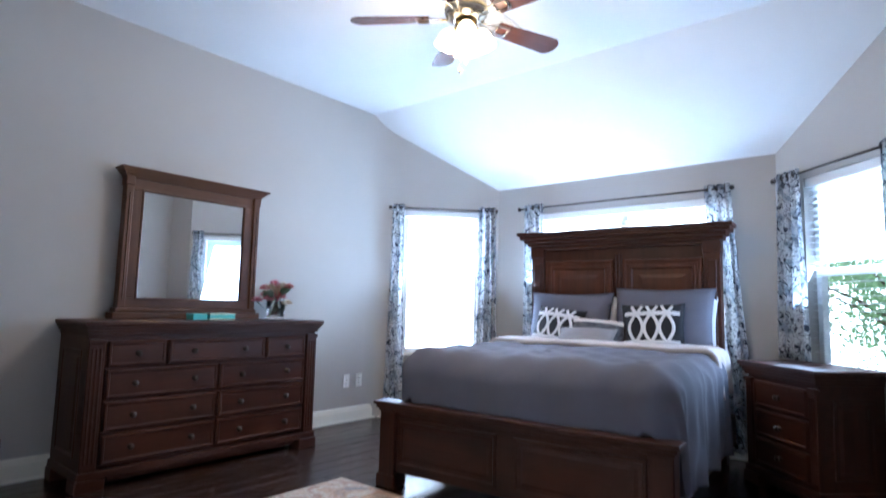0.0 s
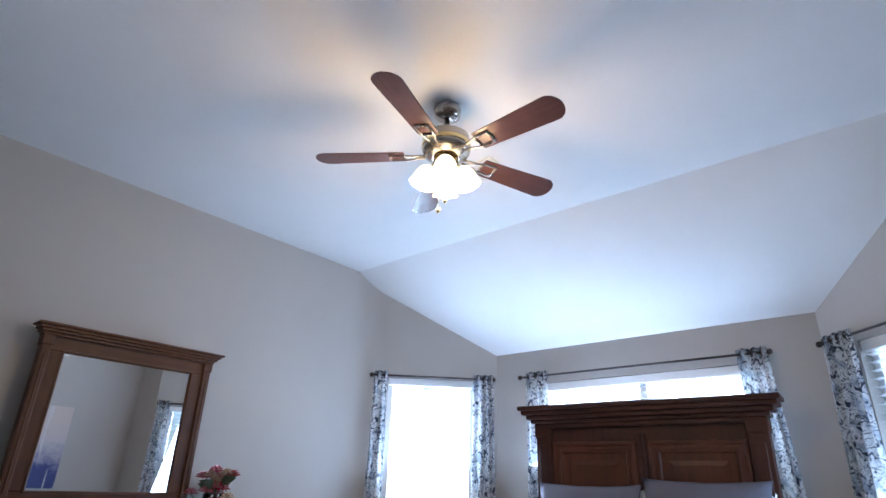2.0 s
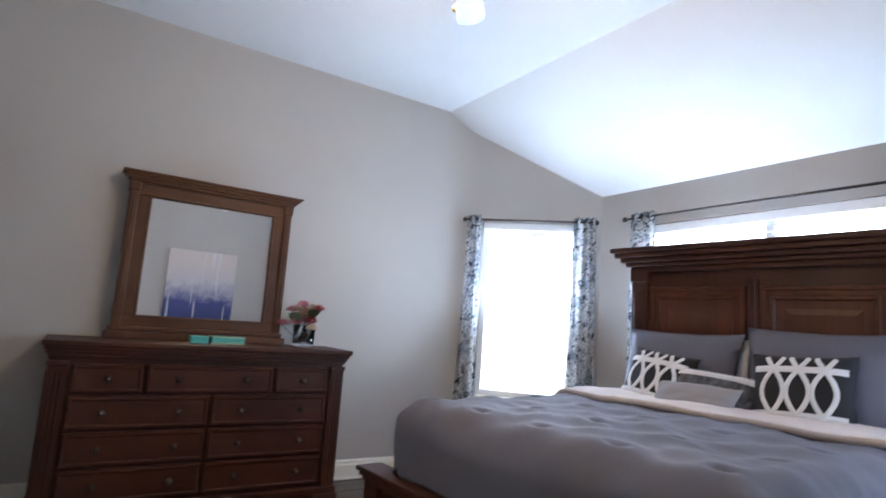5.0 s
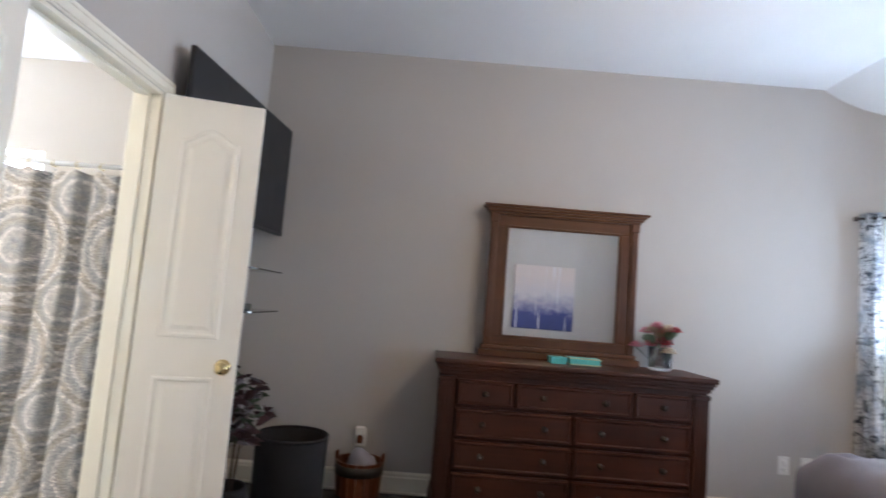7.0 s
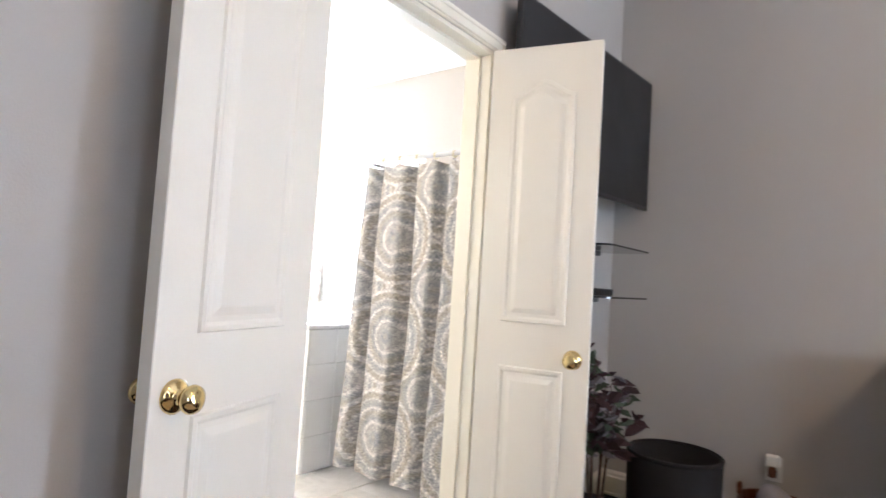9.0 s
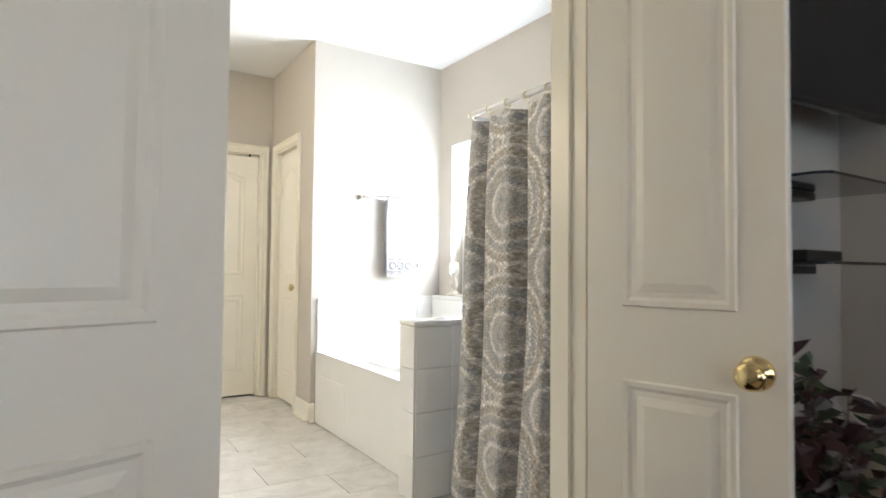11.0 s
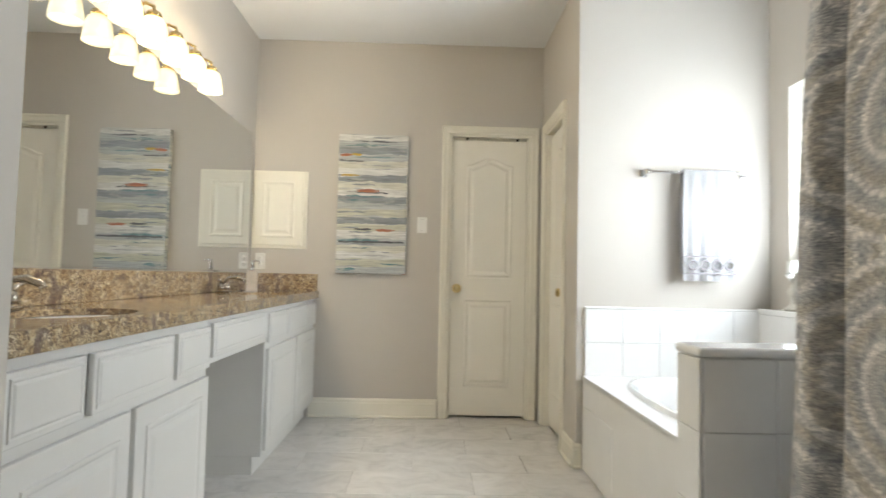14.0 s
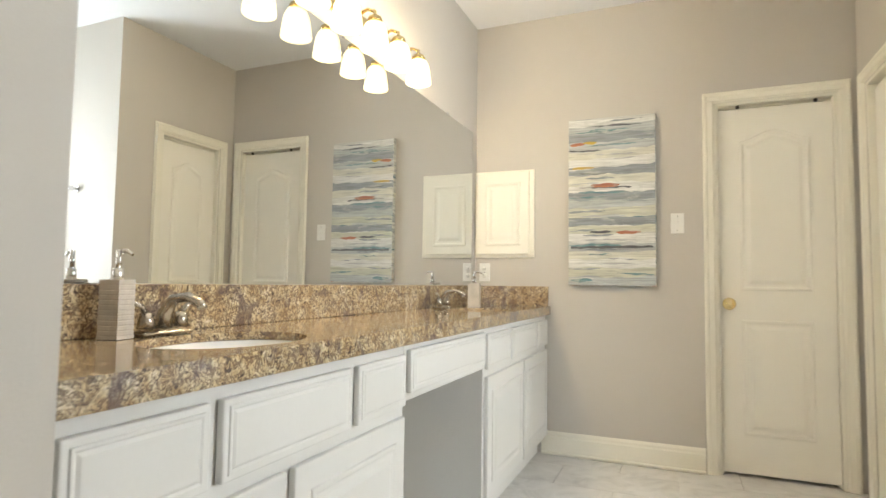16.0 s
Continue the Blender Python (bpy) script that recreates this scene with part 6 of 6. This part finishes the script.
    for z, u, w, k in ((0.92, 0.06, 0.12, "teal"), (0.845, 0.19, 0.09, "rust"), (0.85, 0.12, 0.08, "ochre"), (0.70, 0.16, 0.13, "ochre"), (0.59, 0.03, 0.17, "rust"), (0.31, -0.10, 0.14, "rust"), (0.315, 0.06, 0.13, "dark"), (0.235, 0.09, 0.30, "teal"), (0.225, 0.0, 0.46, "dark"), (0.03, 0.17, 0.13, "teal")):
        stroke(z, 0.02 if k != "dark" else 0.014, max(-0.245, u - w / 2), min(0.245, u + w / 2), k)


brush_strokes()
plate("light_switch", pose(-0.475, BY + 0.001, 1.375), "white toggle light switch plate", "switch")
plate("wall_outlet", pose(0.675, BY + 0.001, 1.09), "white wall outlet above the vanity side splash", "outlet")

# tub, half wall, shower
HW0, HW1, HWX, HWZ = -0.20, -0.06, -1.265, 0.835
half = structure("wall_half", B(-2.41, HWX - 0.008, HW0 + 0.008, HW1 - 0.008, 0, HWZ - 0.012), M_WGROUT, "white tiled half wall between tub and shower")
tiles_end = structure("wall_tub_tiles", B(-2.405, -1.385, -1.6195, -1.612, 0.49, 0.852), M_WGROUT, "white tile band above the tub")


def wtile(name, w, h, d=0.008):
    bm = B(-w / 2, w / 2, 0, d, -h / 2, h / 2, 0.002)
    return mesh_of(name, bm, M_WTILE)


TS = 0.203
for j in range(4):
    z0 = j * TS
    h = min(TS, HWZ - 0.03 - z0)
    me = wtile("tile", TS - 0.002, h - 0.002)
    for i in range(6):
        x1 = HWX - 0.01 - i * TS
        if x1 - TS < -2.42:
            continue
        piece("tile", me, half, pose(x1 - TS / 2, HW1 - 0.008, z0 + h / 2))
        if j > 1:
            piece("tile", me, half, pose(x1 - TS / 2, HW0 + 0.008, z0 + h / 2, 0, 0, 180))
    me2 = wtile("tile", HW1 - HW0 - 0.006, h - 0.002)
    piece("tile", me2, half, pose(HWX - 0.008, (HW0 + HW1) / 2, z0 + h / 2, 0, 0, -90))
bm = B(-2.41, HWX + 0.006, HW0 - 0.006, HW1 + 0.006, HWZ - 0.028, HWZ, 0.012, 3)
part("cap_tile", bm, M_WTILE, half, "white glazed cap with rounded edge")
me = wtile("tile", TS - 0.002, 0.179)
for i in range(5):
    for j in range(2):
        piece("tile", me, tiles_end, pose(-1.385 - TS * (i + 0.5), -1.612, 0.49 + 0.0905 + j * 0.181))
part("edge_tile", B(-2.4, -1.38, -1.612, -1.598, 0.852, 0.866, 0.004), M_WTILE, tiles_end)


def tub():
    ob = thing("bathtub", Matrix.Identity(4), "white drop-in garden tub in a tiled deck with panelled apron", "bathtub")
    x0, x1, y0, y1, zt = -2.41, -1.375, -1.608, HW0 - 0.002, 0.492
    part("apron", B(x1 - 0.03, x1, y0, y1, 0.0, zt - 0.012, 0.003), M_WTILE, ob)
    part("access_panel", relief_panel(bmesh.new(), rect(y0 + 0.06, y0 + 0.50, 0.06, 0.34), [(0, -0.001), (0.002, 0.004), (0.006, 0.004)], lambda u, v, h: Vector((x1 + h, u, v))), M_WTILE, ob)
    n = 48
    cx, cy, rx, ry = (x0 + x1) / 2, (y0 + y1) / 2, 0.40, 0.60
    bm = bmesh.new()
    sq, rows = [], []
    for k in range(n):
        t = 2 * math.pi * k / n
        c, s = math.cos(t), math.sin(t)
        sc = 1 / max(abs(c), abs(s))
        sq.append((cx + c * sc * (x1 - x0) / 2, cy + s * sc * (y1 - y0) / 2))
    rows.append([bm.verts.new((x, y, zt - 0.02)) for x, y in sq])
    rows.append([bm.verts.new((x, y, zt)) for x, y in sq])
    for r, z in ((1.06, zt + 0.0), (1.04, zt + 0.016), (0.99, zt + 0.018), (0.95, zt - 0.01), (0.85, zt - 0.28), (0.72, zt - 0.38), (0.3, zt - 0.40)):
        row = []
        for k in range(n):
            t = 2 * math.pi * k / n
            c, s = math.cos(t), math.sin(t)
            p = (abs(c) ** 3 + abs(s) ** 3) ** (-1 / 3)
            row.append(bm.verts.new((cx + c * p * rx * r, cy + s * p * ry * r, z)))
        rows.append(row)
    for a, b in zip(rows, rows[1:]):
        for k in range(n):
            f = bm.faces.new((a[k], a[(k + 1) % n], b[(k + 1) % n], b[k]))
            f.smooth = a not in rows[:2]
    bm.faces.new(rows[-1])
    part("basin", bm, M_TUB, ob)
    part("overflow", L([(0, 0), (0.03, 0), (0.03, 0.006), (0, 0.01)], 20, (cx, y1 - 0.065, 0.36), Matrix.Rotation(radians(80), 4, "X")), M_CHROME, ob)
    part("spout", tube([(x1 - 0.09, y1 - 0.06, zt), (x1 - 0.09, y1 - 0.06, zt + 0.07), (x1 - 0.10, y1 - 0.13, zt + 0.085)], 0.014, 12), M_CHROME, ob)


tub()
ledge = structure("window_sill_ledge", B(-2.57, -2.33, -1.615, HW0, 0.842, 0.873, 0.004), M_WTILE, "white tiled window ledge")
structure("wall_tub_window_tiles", B(-2.405, -2.335, -1.61, HW0 - 0.004, 0.48, 0.842), M_WTILE, "white tiled upstand below the bathroom window")


def towel_set():
    bar = thing("towel_bar", pose(-1.98, -1.62, 1.60), "chrome towel bar on square posts", "towel bar")
    part("rail", B(-0.28, 0.28, 0.062, 0.076, -0.007, 0.007, 0.003), M_CHROME, bar)
    for u in (-0.28, 0.28):
        part("post", B(u - 0.013, u + 0.013, 0.001, 0.08, -0.014, 0.014, 0.003), M_CHROME, bar)
        part("rose", B(u - 0.022, u + 0.022, 0.0005, 0.010, -0.022, 0.022, 0.003), M_CHROME, bar)
    tw = thing("towel", pose(-2.03, -1.62, 1.60), "white hand towel with grey embroidered band hung on the bar", "towel")
    bm = bmesh.new()
    prof = [(0.051, -0.55), (0.050, -0.2), (0.052, 0.004), (0.069, 0.017), (0.088, 0.004), (0.090, -0.2), (0.092, -0.42), (0.093, -0.585)]
    n = 22
    rows = []
    for y, z in prof:
        rows.append([bm.verts.new((0.145 * (2 * i / n - 1) * (1 - 0.1 * max(0, z + 0.2)), y + 0.008 * math.sin(i * 1.15) * min(1, -min(z, 0) * 3), z)) for i in range(n + 1)])
    for a, b in zip(rows, rows[1:]):
        for i in range(n):
            bm.faces.new((a[i], a[i + 1], b[i + 1], b[i])).smooth = True
    bmesh.ops.solidify(bm, geom=bm.faces[:], thickness=0.005)
    part("cloth", bm, M_WHITECLOTH, tw)
    bm = bmesh.new()
    for k in range(4):
        lathe(bm, [(0.018, 0), (0.03, 0), (0.03, 0.003), (0.018, 0.003)], 18, (-0.10 + 0.066 * k, 0.102, -0.50), Matrix.Rotation(radians(-90), 4, "X"))
    for z in (-0.545, -0.455):
        box(bm, -0.14, 0.14, 0.099, 0.104, z - 0.004, z + 0.004)
    part("embroidered_band", bm, M_GREYCLOTH, tw, "grey ring embroidery")


towel_set()
cs = thing("candle_holder", pose(-2.40, -1.395, 0.874), "turned distressed white candlestick with pale pillar candle", "candle holder")
part("stand", L([(0, 0), (0.05, 0), (0.05, 0.012), (0.03, 0.025), (0.018, 0.045), (0.028, 0.075), (0.034, 0.095), (0.02, 0.125), (0.016, 0.145), (0.03, 0.165), (0.042, 0.178), (0.045, 0.19), (0, 0.19)], 24), M_DISTRESS, cs)
part("candle", L([(0, 0.19), (0.036, 0.19), (0.036, 0.25), (0.03, 0.254), (0, 0.25)], 24), M_CANDLE, cs)


def shower():
    rodm = thing("shower_rod", Matrix.Identity(4), "white curved-end shower curtain rod", "curtain rod")
    part("bar", tube([(-2.408, 0.09, 1.79), (-1.50, 0.09, 1.79), (-1.46, 0.10, 1.79), (-1.45, 0.14, 1.79), (-1.45, TVY - T - 0.006, 1.79)], 0.0125, 12), M_VINYL, rodm)
    ob = thing("shower_curtain", pose(-1.45, 0, 0), "grey woven shower curtain with pale medallion pattern", "curtain")
    y0, y1, top, bot, folds = 0.13, TVY - T - 0.03, 1.765, 0.06, 4
    bm = bmesh.new()
    uvl = bm.loops.layers.uv.new("UVMap")
    nu, nv = 110, 24
    rows = []
    for j in range(nv + 1):
        t = j / nv
        row = []
        for i in range(nu + 1):
            s = i / nu
            k = s * folds
            sharp = 0.28 * math.sin(2 * math.pi * k + 0.7 * math.sin(2 * t + k))
            for c, wd in ((0.10, 0.022), (0.34, 0.028), (0.55, 0.030), (0.76, 0.028), (0.92, 0.022)):
                q = (s - c - 0.03 * t * (c - 0.4) + 0.01 * math.sin(3 * t + 9 * c)) / wd
                sharp -= 2.4 * math.exp(-q * q)
            y = y0 - 0.07 * t * (1 - s) ** 2 + (y1 - y0) * s
            x = (0.030 + 0.022 * t) * sharp + 0.04 * t + 0.008 * math.sin(7 * t + 3 * s)
            z = top + (bot - top) * t - 0.018 * math.sin(math.pi * ((k * 2) % 1)) * (1 - t)
            row.append((bm.verts.new((x, y, z)), (s * (y1 - y0) * 1.35, z)))
        rows.append(row)
    for a, b in zip(rows, rows[1:]):
        for i in range(nu):
            quad = (a[i], a[i + 1], b[i + 1], b[i])
            f = bm.faces.new([q[0] for q in quad])
            f.smooth = True
            for lp, q in zip(f.loops, quad):
                lp[uvl].uv = q[1]
    part("cloth", bm, M_MEDAL, ob)
    for i in range(folds * 2 + 1):
        y = y0 + (y1 - y0) * min(0.995, i / (folds * 2) + 0.005)
        part("hook", L([(0.016, -0.003), (0.020, -0.003), (0.020, 0.003), (0.016, 0.003)], 14, (0, y, 1.785), Matrix.Rotation(radians(90), 4, "X")), M_GOLDTRIM, ob, "metal ring hook")


shower()

# ---------- outside ----------
structure("ground", B(-300, 300, -300, 300, -0.45, -0.40), M_GRASS, "mown lawn reaching to the horizon")
# added glowing sheets that whiten the view through the windows
structure("backdrop_west", B(-7.0, -6.9, 4.0, 14.0, -0.4, 7), M_SKYGLOW, "glowing sheet for overexposed daylight outside the west bay window")
structure("backdrop_bath", B(-5.6, -5.5, -5, 3.0, -0.4, 6), M_SKYGLOW, "glowing sheet for overexposed daylight outside the bathroom window")
structure("backdrop_north", B(-14, 24, 19.9, 20, -0.4, 14), M_SKYGLOW, "glowing sheet for overexposed sky beyond the garden")


def garden_tree(x, y, h, r, seed):
    ob = thing("tree", pose(x, y, -0.4), "leafy green garden tree on the lawn", "tree", "garden trees")
    rn = random.Random(seed)
    bm = tube([(0, 0, 0), (0.05, 0.03, h * 0.3), (0.0, 0.05, h * 0.6)], [0.16, 0.12, 0.06], 9)
    for k in range(6):
        a = k * 1.05 + rn.random()
        tube([(0.03, 0.03, h * (0.3 + 0.05 * k)), (0.5 * r * math.cos(a), 0.5 * r * math.sin(a), h * (0.5 + 0.05 * k)), (0.85 * r * math.cos(a), 0.85 * r * math.sin(a), h * (0.62 + 0.04 * k))], [0.05, 0.03, 0.012], 6, bm)
    part("trunk", bm, M_BARK, ob)
    vs, fs = [], []
    for c in range(26):
        a, rr, zz = rn.uniform(0, 6.28), r * rn.random() ** 0.6, h * rn.uniform(0.38, 1.0)
        cc = Vector((rr * math.cos(a), rr * math.sin(a), zz))
        cr = r * rn.uniform(0.25, 0.45)
        for k in range(230):
            d = Vector((rn.gauss(0, 1), rn.gauss(0, 1), rn.gauss(0, 0.8))).normalized() * cr * rn.random() ** 0.4
            p = cc + d
            u = Vector((rn.gauss(0, 1), rn.gauss(0, 1), rn.gauss(0, 1))).normalized() * 0.055
            w = u.orthogonal().normalized() * 0.03
            n0 = len(vs)
            vs += [p - u, p + w, p + u, p - w]
            fs.append((n0, n0 + 1, n0 + 2, n0 + 3))
    me = bpy.data.meshes.new("crown")
    me.from_pydata([tuple(v) for v in vs], [], fs)
    me.materials.append(M_FOLIAGE)
    cr = new("crown", me)
    cr.parent = ob


for k, (x, y, h, r) in enumerate(((-1.5, 14, 2.9, 1.5), (1.6, 13.2, 2.7, 1.6), (4.2, 12.6, 2.3, 1.6), (6.8, 13.5, 2.7, 1.9), (9.5, 12.2, 2.5, 1.8))):
    garden_tree(x, y, h, r, 20 + k)

# ---------- floor pieces ----------
rnd = random.Random(12)
PW = 0.127
lens = {}
for q in (0.8, 1.1, 1.4):
    lens[q] = mesh_of("plank", B(-PW / 2 + 0.0008, PW / 2 - 0.0008, -q / 2 + 0.0008, q / 2 - 0.0008, -0.012, 0.0, 0.0022), M_FLOORWOOD)
x = -2.33 + PW / 2
while x < 2.33:
    y = TVY - 0.06
    while y < 6.1:
        q = rnd.choice((0.8, 1.1, 1.4))
        if y < 6.1:
            piece("plank", lens[q], floor_b, pose(x, y + q / 2, rnd.uniform(-0.0006, 0.0006)))
        y += q
    x += PW
tw, tl = 0.30, 0.60
tm = mesh_of("tile", B(-tl / 2 + 0.001, tl / 2 - 0.001, -tw / 2 + 0.001, tw / 2 - 0.001, -0.006, 0.0, 0.001), M_TILE)
j = 0
y = BY + tw / 2 - 0.1
while y < TVY - T - 0.05:
    xx = -1.37 - (0.3 if j % 2 else 0.0)
    while xx < 0.7:
        piece("tile", tm, floor_t, pose(xx + tl / 2, y, 0))
        xx += tl
    y += tw
    j += 1
